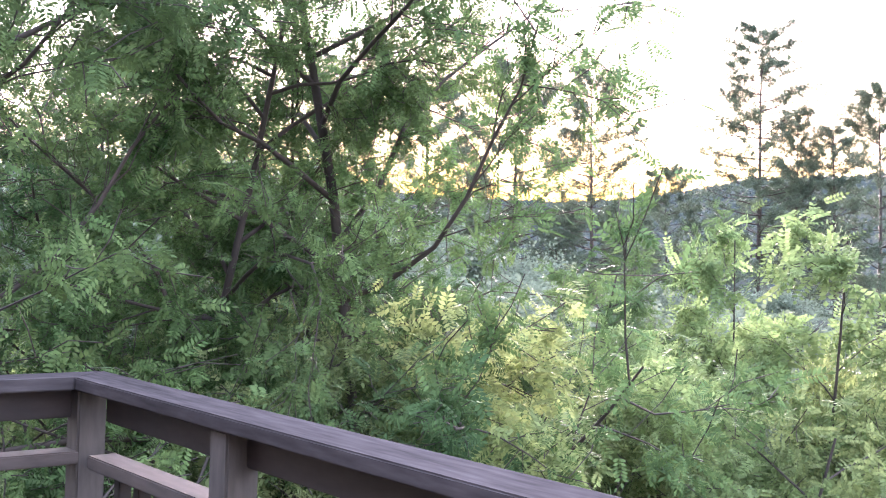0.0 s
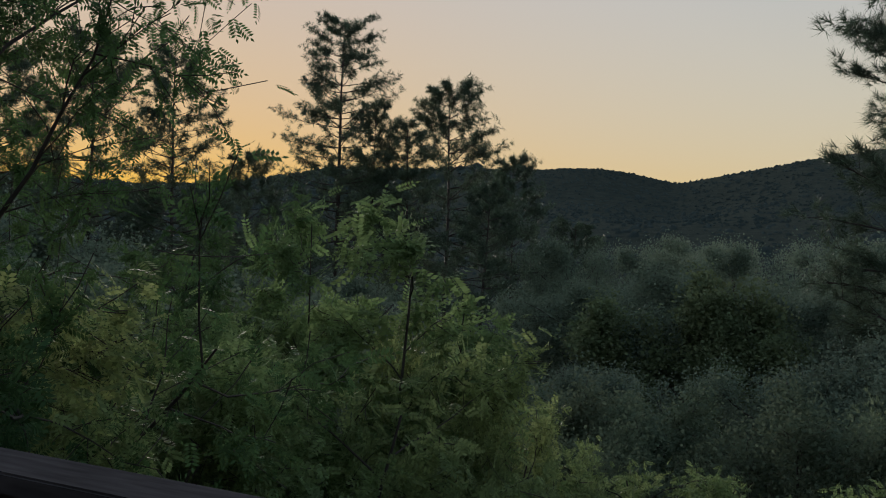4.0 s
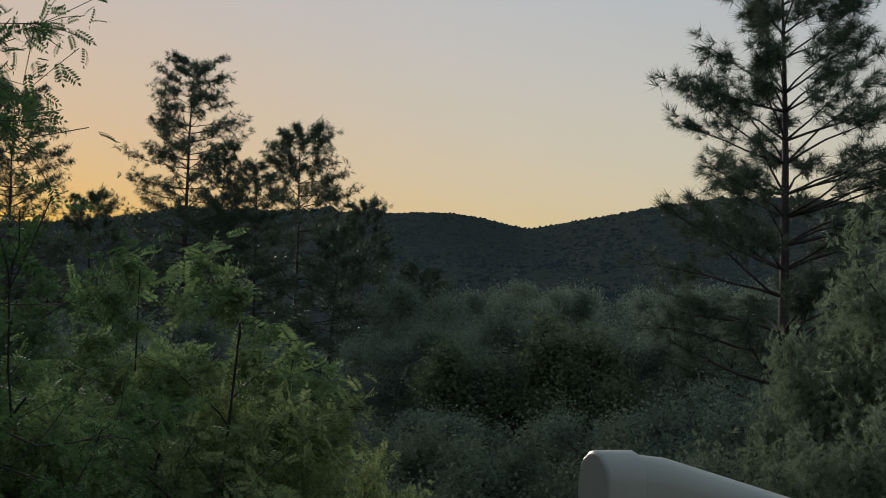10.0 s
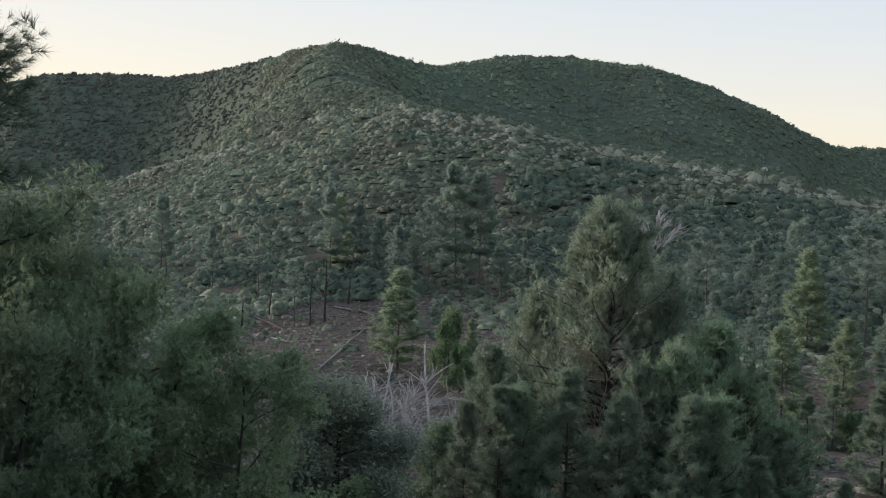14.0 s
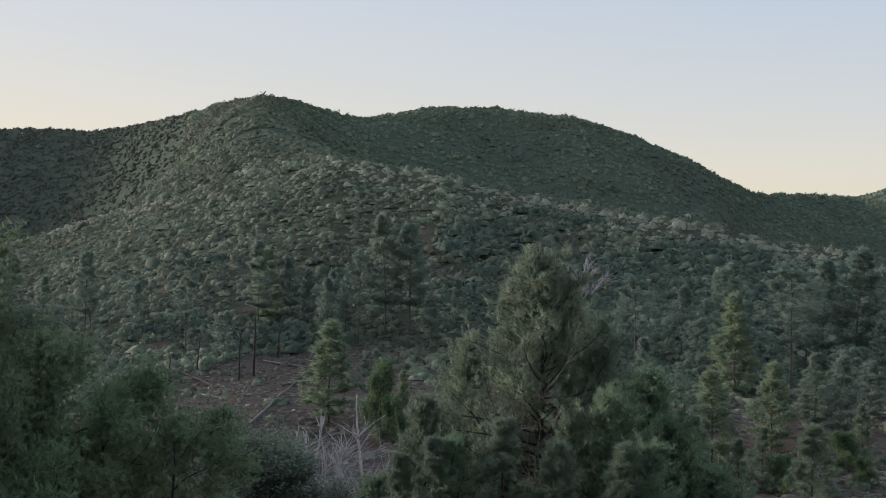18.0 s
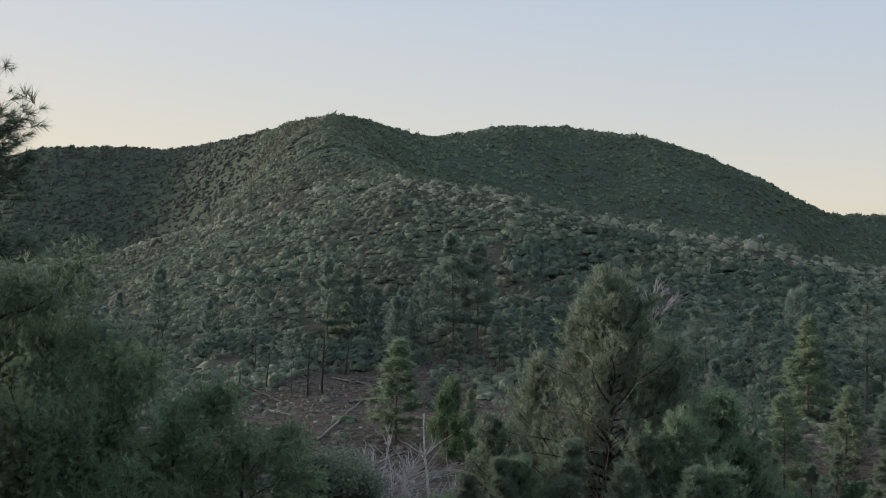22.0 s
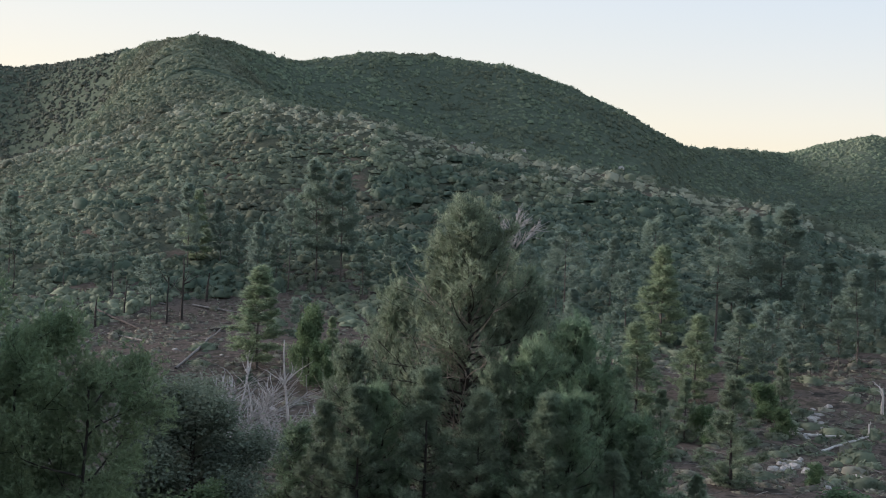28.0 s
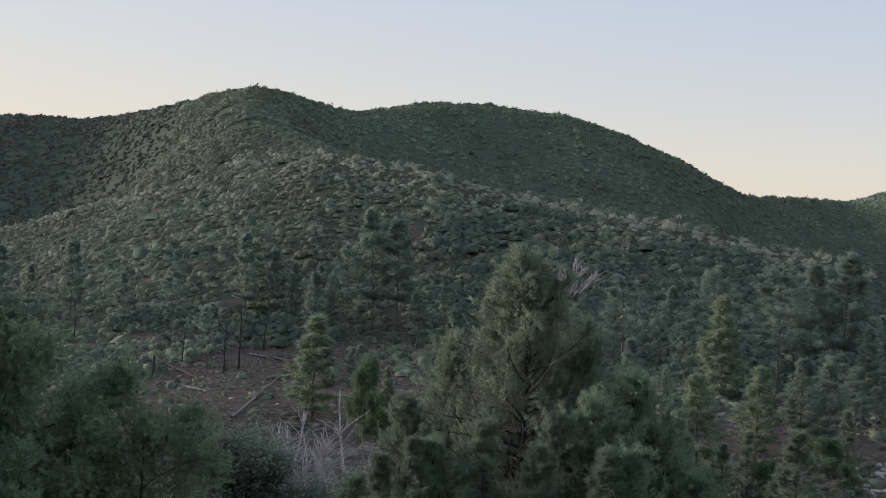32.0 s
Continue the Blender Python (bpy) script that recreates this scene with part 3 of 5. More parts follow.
def put(ob, az, d, turn=0.0, size=1.0, sink=0.15):
    """Stand a thing made at the origin on the ground there."""
    p = spot(az, d, sink)
    ob.matrix_world = Matrix.Translation(Vector([float(c) for c in p])) @ pose(0, 0, 0, 0, 0, turn)
    ob.scale = (size, size, size)
    return ob


def again(ob, az, d, turn, size=1.0, sink=0.15):
    p = spot(az, d, sink)
    c = copy_thing(ob, Matrix.Translation(Vector([float(v) for v in p])) @ pose(0, 0, 0, 0, 0, turn))
    c.scale = (size, size, size)
    return c


def foot_at(az, el):
    """How far off the sight line at that bearing and height angle first meets the ground."""
    r = np.geomspace(15, 700, 1500)
    a = radians(az)
    h = ground(np.sin(a) * r, np.cos(a) * r) - (EYE.z + r * math.tan(radians(el)))
    k = np.argmax(h > 0)
    return float(r[k]) if h[k] > 0 else 300.0


TOPS = {}


def tall(ob):
    """The height of a tree as made, to the tips of its leaves."""
    meshes = [c.data for c in ob.children if c.type == 'MESH']
    key = meshes[-1].name
    if key not in TOPS:
        best = 0.0
        for me in meshes:
            co = np.empty(len(me.vertices) * 3, np.float32)
            me.vertices.foreach_get("co", co)
            best = max(best, float(np.quantile(co[2::3], 0.997)))
        TOPS[key] = best
    return TOPS[key]


def stand(ob, az, d, top, turn=0.0, sink=0.2, wide=1.0, first=False):
    """Stand a tree so that its top is seen at that height angle from the deck."""
    p = spot(az, d, sink)
    s = (EYE.z + d * math.tan(radians(top)) - p[2]) / tall(ob)
    m = Matrix.Translation(Vector([float(v) for v in p])) @ pose(0, 0, 0, 0, 0, turn)
    c = ob if first else copy_thing(ob, m)
    if first:
        c.matrix_world = m
    c.scale = (s * wide, s * wide, s)
    return c


LOCUST_LEAF = pinnate(6, 0.31, 0.065, 0.35)
WALNUT_LEAF = pinnate(5, 0.34, 0.085, 0.4)
LONG_FROND = pinnate(6, 0.28, 0.08, 0.8)
TUFT_NEAR = tuft(30, 0.022, 0.7, 3)
TUFT_MID = tuft(14, 0.04, 0.85, 4)
TUFT_FAR = tuft(9, 0.06, 0.85, 5)
SPRAY = tuft(8, 0.07, 0.55, 6)
BRUSH = tuft(13, 0.045, 0.38, 8)
ROUND_V = np.array([[0, 0, 0], [0.4, 0.3, 0.08], [0.38, 0.75, 0.08], [0, 1, 0], [-0.38, 0.75, 0.08], [-0.4, 0.3, 0.08]], float)
ROUND_LEAF = (ROUND_V, np.array([[0, 1, 2, 3], [0, 3, 4, 5]]))
PLAIN_LEAF = (LEAF_V, LEAF_F)

# ---- shrubs over the hills ----
def shrub_shape(seed, sides, rings, twigs, leaf):
    """A low lumpy bush, one metre in radius: a few rounded heads grown together, with leafy sprays lying over them."""
    rng = np.random.default_rng(seed)
    Vs, Fs, base = [], [], 0
    heads = [(0, 0, 0.72)] + [(0.52 * math.cos(a), 0.52 * math.sin(a), rng.uniform(0.42, 0.6)) for a in rng.uniform(0, 6.283) + np.arange(3) * 2.1]
    for hx, hy, q0 in heads[:max(1, rings)]:
        ring = []
        for k in range(2):
            e = (-0.1, 0.75)[k]
            for m in range(sides):
                a = 6.283 * (m + 0.5 * k) / sides
                q = 0.9 * q0 * (1 + rng.normal(0, 0.14))
                ring.append([hx + q * math.cos(a) * math.cos(e), hy + q * math.sin(a) * math.cos(e), 0.95 * q * math.sin(e)])
        ring.append([hx, hy, q0 * 0.86])
        for m in range(sides):
            a, b = m, (m + 1) % sides
            Fs += [[base + a, base + b, base + a + sides], [base + b, base + b + sides, base + a + sides], [base + a + sides, base + b + sides, base + 2 * sides]]
        Vs += ring
        base += len(ring)
    V0, F0 = np.array(Vs), np.array(Fs)
    pick = rng.integers(0, max(1, rings), twigs)
    C = np.array([(h[0], h[1], 0.0) for h in heads])[pick]
    Q = np.array([h[2] for h in heads])[pick]
    D = rng.normal(size=(twigs, 3))
    D[:, 2] = np.abs(D[:, 2]) * 1.1
    D /= np.linalg.norm(D, axis=1, keepdims=True)
    P = C + D * (Q * rng.uniform(0.82, 1.05, twigs))[:, None]
    # sprays lie nearly along the surface, so that a bush shades as one round form
    along = np.cross(D, rng.normal(size=(twigs, 3)))
    along /= np.linalg.norm(along, axis=1, keepdims=True)
    way = along + D * rng.uniform(0.05, 0.75, twigs)[:, None] + rng.normal(0, 0.12, (twigs, 3))
    way /= np.linalg.norm(way, axis=1, keepdims=True)
    X = np.cross(way, D)
    X /= np.maximum(np.linalg.norm(X, axis=1, keepdims=True), 1e-9)
    M = np.stack([X, way, np.cross(X, way)], axis=2)
    V1, F1 = tile(np.array([[-0.3, -0.1, 0], [0.3, 0.0, 0], [0.05, 0.9, 0.05]], float), np.array([[0, 1, 2]]), M, P, leaf * rng.uniform(0.6, 1.2, twigs))
    return np.concatenate([V0, V1]), np.concatenate([F0, F1 + len(V0)])


def shrubs(name, label, seed, n, az0, az1, r0, r1, size0, size1, shape, material, clear=None, gaps=-0.5):
    rng = np.random.default_rng(seed)
    az = rng.uniform(az0, az1, n)
    r = np.sqrt(rng.uniform(r0 * r0, r1 * r1, n))
    x, y = np.sin(np.radians(az)) * r, np.cos(np.radians(az)) * r
    keep = np.array([noise.noise(Vector((a / 9, b / 9, 2.0))) for a, b in zip(x, y)]) > gaps
    if clear is not None:
        keep &= clear(az, r, rng)
    x, y = x[keep], y[keep]
    z = ground(x, y) - 0.1
    s = (rng.uniform(size0, size1, len(x)) * np.exp(rng.normal(-0.05, 0.22, len(x))))[:, None] * np.array([1.15, 1.15, 1.0]) * rng.uniform(0.65, 1.35, (len(x), 3))
    Vs, Fs, base = [], [], 0
    for t in range(5):
        V0, F0 = shrub_shape(seed * 10 + t, *shape)
        pick = np.arange(len(x)) % 5 == t
        a = rng.uniform(0, 6.283, pick.sum())
        M = np.zeros((len(a), 3, 3))
        M[:, 0, 0], M[:, 0, 1], M[:, 1, 0], M[:, 1, 1], M[:, 2, 2] = np.cos(a), -np.sin(a), np.sin(a), np.cos(a), 1
        Vt, Ft = tile(V0, F0, M, np.stack([x[pick], y[pick], z[pick]], -1), s[pick])
        Vs.append(Vt)
        Fs.append(Ft + base)
        base += len(Vt)
    me = np_mesh(name, np.concatenate(Vs), np.concatenate(Fs))
    me.materials.append(material)
    return tagged(new(name, me), label, "shrubs", kind="stuff")


def flat_bare(az, r, rng):
    """Thins the brush out on the burnt flat at the foot of the hill, and ends it at the crest."""
    edge = np.interp(az, [30, 36, 44, 50, 56, 66, 72, 78, 84], [90, 100, 118, 120, 95, 90, 95, 98, 100])
    return (r > edge) & (r < np.where((az > 41) & (az < 48), 300, crest_far(az) - 9 - 5 * np.sin(az * 2.3)))


def past_crest(az, r, rng):
    return r > np.where((az > 41) & (az < 48), 290, crest_far(az))


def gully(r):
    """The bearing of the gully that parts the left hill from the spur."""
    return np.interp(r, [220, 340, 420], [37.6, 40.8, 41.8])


def oak_gullies(az, r, rng):
    """Patches of scrub oak, thickest below the middle of the slope."""
    n = np.array([noise.noise(Vector((math.sin(radians(a)) * q / 16, math.cos(radians(a)) * q / 16, 7.0))) for a, q in zip(az, r)])
    low = np.interp(az, [30, 52, 57, 72, 80], [-0.25, -0.1, 0.5, 0.45, 0.0]) - np.clip((r - 125) / 55, 0, 1) * 0.55
    edge = np.interp(az, [30, 36, 44, 50, 56, 66, 72, 78, 84], [90, 100, 118, 120, 98, 96, 100, 102, 104])
    return (n + low > rng.uniform(-0.1, 0.15, len(az))) & (r > edge) & (r < crest_far(az) - 8)


def crest_only(az, r, rng):
    """Only along the crest of the near ridge."""
    return (np.abs(r - crest_far(az) + 6 + 4 * np.sin(az * 3.1)) < 11) & (rng.uniform(size=len(az)) < 0.9)


shrubs("hillside_brush", "dense grey-green chaparral on the near hillside", 11, 56000, 29, 90, 70, 300, 0.45, 1.05, (4, 2, 16, 0.4), M_SHRUB, flat_bare, -0.4)
shrubs("scrub_oak", "dark green scrub oak filling the gullies of the hillside", 18, 11000, 31, 82, 98, 190, 0.65, 1.4, (4, 3, 24, 0.36), M_SCRUB_OAK, oak_gullies, -2)
shrubs("crest_brush", "pale dry brush along the crest of the near ridge", 16, 20000, 31, 88, 140, 300, 0.4, 0.9, (4, 1, 14, 0.42), M_CREST, crest_only, -0.5)
shrubs("upper_brush", "green chaparral covering the upper hills", 12, 44000, 37, 92, 150, 600, 0.65, 1.3, (4, 1, 9, 0.42), M_SHRUB_FAR, lambda az, r, rng: past_crest(az, r, rng) & (az > gully(r)), -0.85)
shrubs("spur_brush", "green chaparral on the steep flank of the spur", 25, 16000, 36.5, 47, 200, 370, 0.6, 1.25, (4, 1, 9, 0.42), M_SHRUB_FAR, lambda az, r, rng: past_crest(az, r, rng) & (az > gully(r)), -2)
# left of the gully the brush colour itself carries the dimmer light
shrubs("dusky_brush", "sparse chaparral coloured darker on the less lit hill across the gully", 24, 18000, 25, 42, 200, 620, 0.65, 1.3, (4, 1, 9, 0.42), M_DIM_HILL, lambda az, r, rng: past_crest(az, r, rng) & (az <= gully(r)), -0.7)
# both ridge layers take M_WEST, with the shade in its colour
shrubs("far_brush", "chaparral on the distant ridge, coloured as if in shade", 13, 18000, -48, 28, 200, 760, 0.7, 1.5, (4, 1, 4, 0.3), M_WEST, None, -0.9)
shrubs("distant_woods", "woods on the most distant ridge, coloured as if in shade", 20, 6500, -48, 5, 700, 1850, 3.0, 6.0, (5, 1, 6, 0.4), M_WEST, None, -2)
shrubs("valley_undergrowth", "dark tangled undergrowth below the trees", 14, 1900, -48, 34, 12, 200, 0.7, 1.6, (5, 3, 36, 0.3), M_BROAD, None, -0.7)
shrubs("clearing_brush", "scattered grey-green shrubs on the burnt clearing", 19, 1500, 34, 88, 45, 112, 0.3, 0.85, (5, 3, 90, 0.3), M_SHRUB, lambda az, r, rng: rng.uniform(size=len(az)) < np.where(az > 63, 0.95, 0.35), -0.3)
shrubs("dry_brush", "brown dry brush scattered over the clearing", 22, 1800, 34, 88, 42, 115, 0.25, 0.65, (5, 3, 40, 0.3), M_DRY, lambda az, r, rng: rng.uniform(size=len(az)) < np.where(az > 63, 0.95, 0.5), -0.35)

# ---- pines against the sunset ----
SUNSET = "pines against the sunset"
p_tall = pine("pine_tree", "tall open ponderosa pine dark against the sunset", 21, 25, 4.3, 0.42, 25, 5, 14, TUFT_MID, 0.33, 3, 0.25, M_NEEDLE, M_PINEBARK, gaps=0.1, bare=12, group=SUNSET, taper=0.3, rise=0.07, tilt=0.45, nod=0.05)
stand(p_tall, -4.9, 75, 11.3, 40, first=True)
p_round = pine("pine_tree", "round-topped pine with a bushy crown at dusk", 22, 20, 5.2, 0.38, 18, 5, 15, TUFT_MID, 0.35, 4, 0.24, M_NEEDLE, M_PINEBARK, taper=0.4, gaps=0.12, bare=4, group=SUNSET, rise=0.06, tilt=0.6, nod=0.05)
stand(p_round, 0.7, 80, 8.6, 0, wide=0.85, first=True)
for az, d, top, turn, wide in ((-12.6, 62, 9.2, 80, 1.0), (-16.4, 66, 9.6, 150, 0.9), (-3.1, 76, 7.2, 200, 0.75), (-8.9, 72, 4.6, 30, 0.8), (3.9, 88, 5.1, 10, 0.75),
                               (-1.2, 74, 6.4, 120, 1.0), (-20.5, 64, 8.5, 10, 1.0), (-25, 70, 9.5, 60, 0.9), (-31, 66, 9.0, 130, 1.0), (-37, 70, 9.0, 220, 1.0),
                               (2.2, 70, 3.6, 250, 1.0), (-6.8, 66, 2.2, 300, 1.1), (-10.8, 68, 2.4, 60, 1.2), (-14.5, 62, 2.0, 20, 1.2), (6.5, 76, 2.0, 170, 1.1), (-18.6, 58, 2.2, 90, 1.2)):
    stand(p_round if turn % 20 else p_tall, az, d, top, turn, wide=wide)
p_near = pine("pine_tree", "large ponderosa pine with long needle tufts and curved limbs", 23, 20, 4.3, 0.3, 18, 5, 13, TUFT_NEAR, 0.4, 3, 0.3, M_NEEDLE, M_PINEBARK, taper=0.32, rise=-0.01, bare=14, tilt=0.5, nod=0.12, inner=0.48, sweep=0.22,
              long_limbs=((0.6, 114, 4.5), (0.64, 95, 4.2), (0.67, 130, 4.7), (0.57, 122, 4.4), (0.62, 105, 4.1), (0.65, 118, 4.0), (0.75, 110, 3.9), (0.78, 285, 3.4), (0.52, 110, 4.6), (0.56, 290, 3.7), (0.47, 280, 3.6), (0.72, 300, 3.3)))
stand(p_near, 24.0, 36, 17.5, 0, first=True)

# ---- valley trees ----
VALLEY = "trees in the valley"
v_tree = tree("valley_tree", "dark green spreading cottonwood in the valley", "tree", 31, M_BROAD, M_BARK, PLAIN_LEAF, 0.1, 110, 0.34, H=9, spread=4.4, first=0.15, limbs=12, subs=6, twigs=4, trunk_r=0.2, group=VALLEY)
stand(v_tree, 13.6, 44, -0.2, 0, first=True)
for az, d, top, turn, wide in ((9.2, 47, -1.0, 40, 1.0), (17.2, 46, -0.9, 100, 1.0), (20.5, 50, 1.6, 200, 0.9), (24.5, 48, 0.8, 300, 1.0), (5.5, 52, -1.6, 150, 1.0),
                               (-3.0, 55, -1.2, 80, 1.0), (-8.0, 50, -1.0, 120, 1.0), (-13.2, 26, -2.0, 10, 1.0), (-9.8, 24, -2.4, 230, 0.9), (-18.5, 28, -1.0, 320, 1.0),
                               (-24, 26, 0.5, 60, 1.0), (-30, 24, 1.0, 200, 1.0), (-37, 24, 1.5, 280, 1.0), (-43, 22, 2, 20, 1.0), (7.2, 66, 1.0, 30, 0.7), (11, 75, 0.8, 330, 0.9),
                               (15, 80, 1.2, 70, 0.9), (19, 85, 1.6, 140, 0.9), (23, 95, 2.0, 210, 0.8), (27, 100, 1.6, 260, 0.9), (13, 110, 1.4, 15, 0.9), (30, 85, 0.8, 110, 0.9), (33, 80, -0.6, 190, 0.9),
                               (3.2, 48, -3.6, 50, 0.9), (9, 33, -5.0, 75, 1.0), (15.5, 32, -4.4, 165, 1.0), (20.5, 31, -3.0, 255, 1.0), (-25.5, 34, 3.2, 100, 1.0), (-31.5, 32, 4.4, 190, 1.0), (-37.5, 33, 5.0, 330, 1.0), (-22.0, 38, 1.6, 45, 1.0), (-16.5, 40, 0.6, 75, 1.0)):
    stand(v_tree, az, d, top, turn, wide=wide)

poplar = tree("poplar_tree", "yellow-green poplar among the darker valley trees", "tree", 32, M_POPLAR, M_BARK, PLAIN_LEAF, 0.13, 60, 0.3, H=8, spread=2.6, first=0.2, limbs=11, subs=6, twigs=4, trunk_r=0.15, group=VALLEY)
stand(poplar, 12.5, 41, -0.3, 0, first=True)
for az, d, top, turn, wide in ((9.2, 42, -1.8, 140, 1.1), (15.2, 39, -2.4, 60, 1.0)):
    stand(poplar, az, d, top, turn, wide=wide)

# ---- feathery trees in the middle ground ----
def feathery(name, label, seed, material, spray, size, per, group="", lift=0.7, scatter=0.1, **kw):
    rng = np.random.default_rng(seed)
    paths, ends = crown_paths(rng, **kw)
    ob = thing(name, label, "tree", group=group)
    part("trunk", np_mesh("trunk", *tubes(paths, 5), True), M_BARK, ob)
    part("crown", np_mesh("crown", *leaves_on(rng, ends, per, spray, size, scatter, -lift)), material, ob)
    return ob


cyp = feathery("tamarisk_tree", "grey-green feathery tamarisk with fine twigs", 41, M_TAMARISK, SPRAY, 0.17, 12, "feathery trees beside the meadow", 0.25, 0.2,
               H=8, spread=3.0, first=0.1, limbs=18, subs=7, twigs=5, up=0.6, droop=0.03, trunk_r=0.15, wobble=0.16)
stand(cyp, 28.3, 24, 4.5, 0, first=True)
for az, d, top, turn, wide in ((24.4, 25, 1.6, 80, 0.9), (32.0, 25, 1.2, 160, 0.8), (30.5, 21, -2.5, 30, 0.9), (25.5, 20, -4, 130, 1.0)):
    stand(cyp, az, d, top, turn, wide=wide)
willow = feathery("willow_tree", "green bushy willow with fine leaves", 46, M_WILLOW, SPRAY, 0.16, 16, "willows beside the clearing", 0.1, 0.2,
                  H=7, spread=2.8, first=0.08, limbs=16, subs=7, twigs=5, up=0.55, droop=0.0, trunk_r=0.1, wobble=0.16)
stand(willow, 35.2, 24.5, -1.6, 200, wide=0.9, first=True)
for az, d, top, turn, wide in ((38.0, 24, -3.4, 250, 0.95), (41.0, 23, -5.4, 300, 1.0), (33.4, 22.5, -4.0, 40, 1.0)):
    stand(willow, az, d, top, turn, wide=wide)


def pinyon_tree(label, seed, H, spread, limbs, subs, tufts, size, dead, material, base=0.05, body=0.85):
    """A shaggy pinyon: limbs that sweep up on all sides of one trunk, upturned twigs, and brushes of needles along them."""
    rng = np.random.default_rng(seed)
    trunk = bent(rng, (0, 0, 0), (0, 0, 1), H * 0.97, 12, 0.03, 0.03)
    paths, bare = [(trunk, np.linspace(0.19, 0.015, 12))], []
    tip, way = [], []
    g = rng.uniform(0, 6)
    for k in range(limbs):
        u = (k + rng.uniform(0, 1)) / limbs
        h = base + (0.98 - base) * u
        f = h * 11
        i0 = min(int(f), 10)
        s0 = trunk[i0] + (trunk[i0 + 1] - trunk[i0]) * (f - i0)
        g += 2.4 + rng.normal(0, 0.4)
        L = spread * ((1 - u) ** body * 0.88 + 0.12) * rng.uniform(0.5, 1.2)
        limb = bent(rng, s0, unit(g, 0.12 + 0.55 * u + rng.normal(0, 0.2)), L, 8, 0.12, 0.06)
        r0 = 0.055 * (1 - 0.7 * u)
        paths.append((limb, np.linspace(r0, r0 * 0.2, 8)))
        for m in range(subs):
            f = min(0.99, 0.12 + 0.88 * (m + rng.uniform(0, 1)) / subs) * 7
            i0 = int(f)
            p = limb[i0] + (limb[i0 + 1] - limb[i0]) * (f - i0)
            d = limb[i0 + 1] - limb[i0]
            d = d / np.linalg.norm(d) + rng.normal(0, 0.8, 3) + np.array([0, 0, 0.25])
            tw = bent(rng, p, d / np.linalg.norm(d), rng.uniform(0.5, 1.3) * (0.5 + 0.5 * (1 - u)), 4, 0.12, 0.14)
            paths.append((tw, np.linspace(r0 * 0.22, r0 * 0.07, 4)))
            for q in range(tufts):
                w = (0.45 + 0.55 * (q + rng.uniform(0, 1)) / tufts) * 2.99
                j0 = int(w)
                tip.append(tw[j0] + (tw[j0 + 1] - tw[j0]) * (w - j0) + rng.normal(0, 0.05, 3))
                e = tw[j0 + 1] - tw[j0]
                way.append(e / np.linalg.norm(e) + rng.normal(0, 0.45, 3) + np.array([0, 0, 0.2]))
    for _ in range(dead):
        s0 = trunk[rng.integers(1, 8)]
        limb = bent(rng, s0, unit(rng.uniform(0, 6.3), rng.uniform(0.0, 0.6)), spread * rng.uniform(0.3, 0.8), 6, 0.2, 0.05)
        bare.append((limb, np.linspace(0.018, 0.008, 6)))
        for _ in range(5):
            j0 = rng.integers(1, 5)
            bare.append((bent(rng, limb[j0], limb[j0 + 1] - limb[j0] + rng.normal(0, 0.3, 3), rng.uniform(0.3, 0.9), 4, 0.15, 0.0), np.linspace(0.012, 0.006, 4)))
    ob = thing("pinyon_tree", label, "pine tree", group="pinyons below the slope")
    part("trunk", np_mesh("trunk", *tubes(paths, 5), True), M_BARK, ob)
    tip, way = np.array(tip), np.array(way)
    part("crown", np_mesh("crown", *tile(*BRUSH, frames_of(way, rng), tip, size * rng.uniform(0.7, 1.3, len(tip)))), material, ob)
    tagged(part("dead_wood", np_mesh("dead_wood", *tubes(bare, 4)), M_RUST, ob, "rusty dead inner branches"), kind="stuff")
    return ob


pinyon = pinyon_tree("broad shaggy pinyon pine with upturned grey-green brushes", 42, 10, 4.4, 110, 17, 4, 0.25, 80, M_CYPRESS, 0.04, 0.7)
stand(pinyon, 58.2, 44, 2.4, 0, first=True)
juniper = pinyon_tree("dark green bushy pinyon pine below the slope", 47, 7, 2.9, 64, 13, 4, 0.26, 16, M_PINYON, 0.04, 0.55)
stand(juniper, 64.0, 42, -2.9, 15, first=True)
for az, d, top, turn, wide in ((55.0, 46, -1.6, 100, 0.75), (61.2, 45, -0.8, 75, 0.75), (53.0, 42, -4.6, 310, 0.8), (60.4, 39, -5.2, 170, 0.8)):
    stand(pinyon, az, d, top, turn, wide=wide)
for az, d, top, turn, wide in ((61.8, 39, -4.2, 200, 1.0), (65.8, 41, -5.2, 300, 1.0), (67.4, 40, -7.4, 340, 1.1), (63.4, 37, -6.4, 60, 1.1), (50.2, 41, -8.4, 140, 1.1), (54.6, 39, -6.4, 20, 1.0)):
    stand(juniper, az, d, top, turn, wide=wide)
m_pine = pine("young_pine", "young bushy pine with grey-green brush tips", 45, 7, 1.9, 0.08, 14, 5, 8, TUFT_MID, 0.27, 5, 0.09, M_CYPRESS, M_PINEBARK, group="young pines below the slope", taper=0.85, gaps=0.15)
stand(m_pine, 56.8, 38, -5.6, 0, wide=1.1, first=True)
for az, d, top, turn, wide in ((59.4, 37, -6.6, 100, 1.1), (53.6, 38, -6.6, 200, 1.1), (69.8, 40, -10.0, 90, 1.2), (62.6, 36, -6.6, 40, 1.1), (51.9, 39, -7.4, 150, 1.1),
                               (67.2, 39, -8.4, 20, 1.1), (66.0, 36, -9.2, 220, 1.2)):
    stand(m_pine, az, d, top, turn, wide=wide)
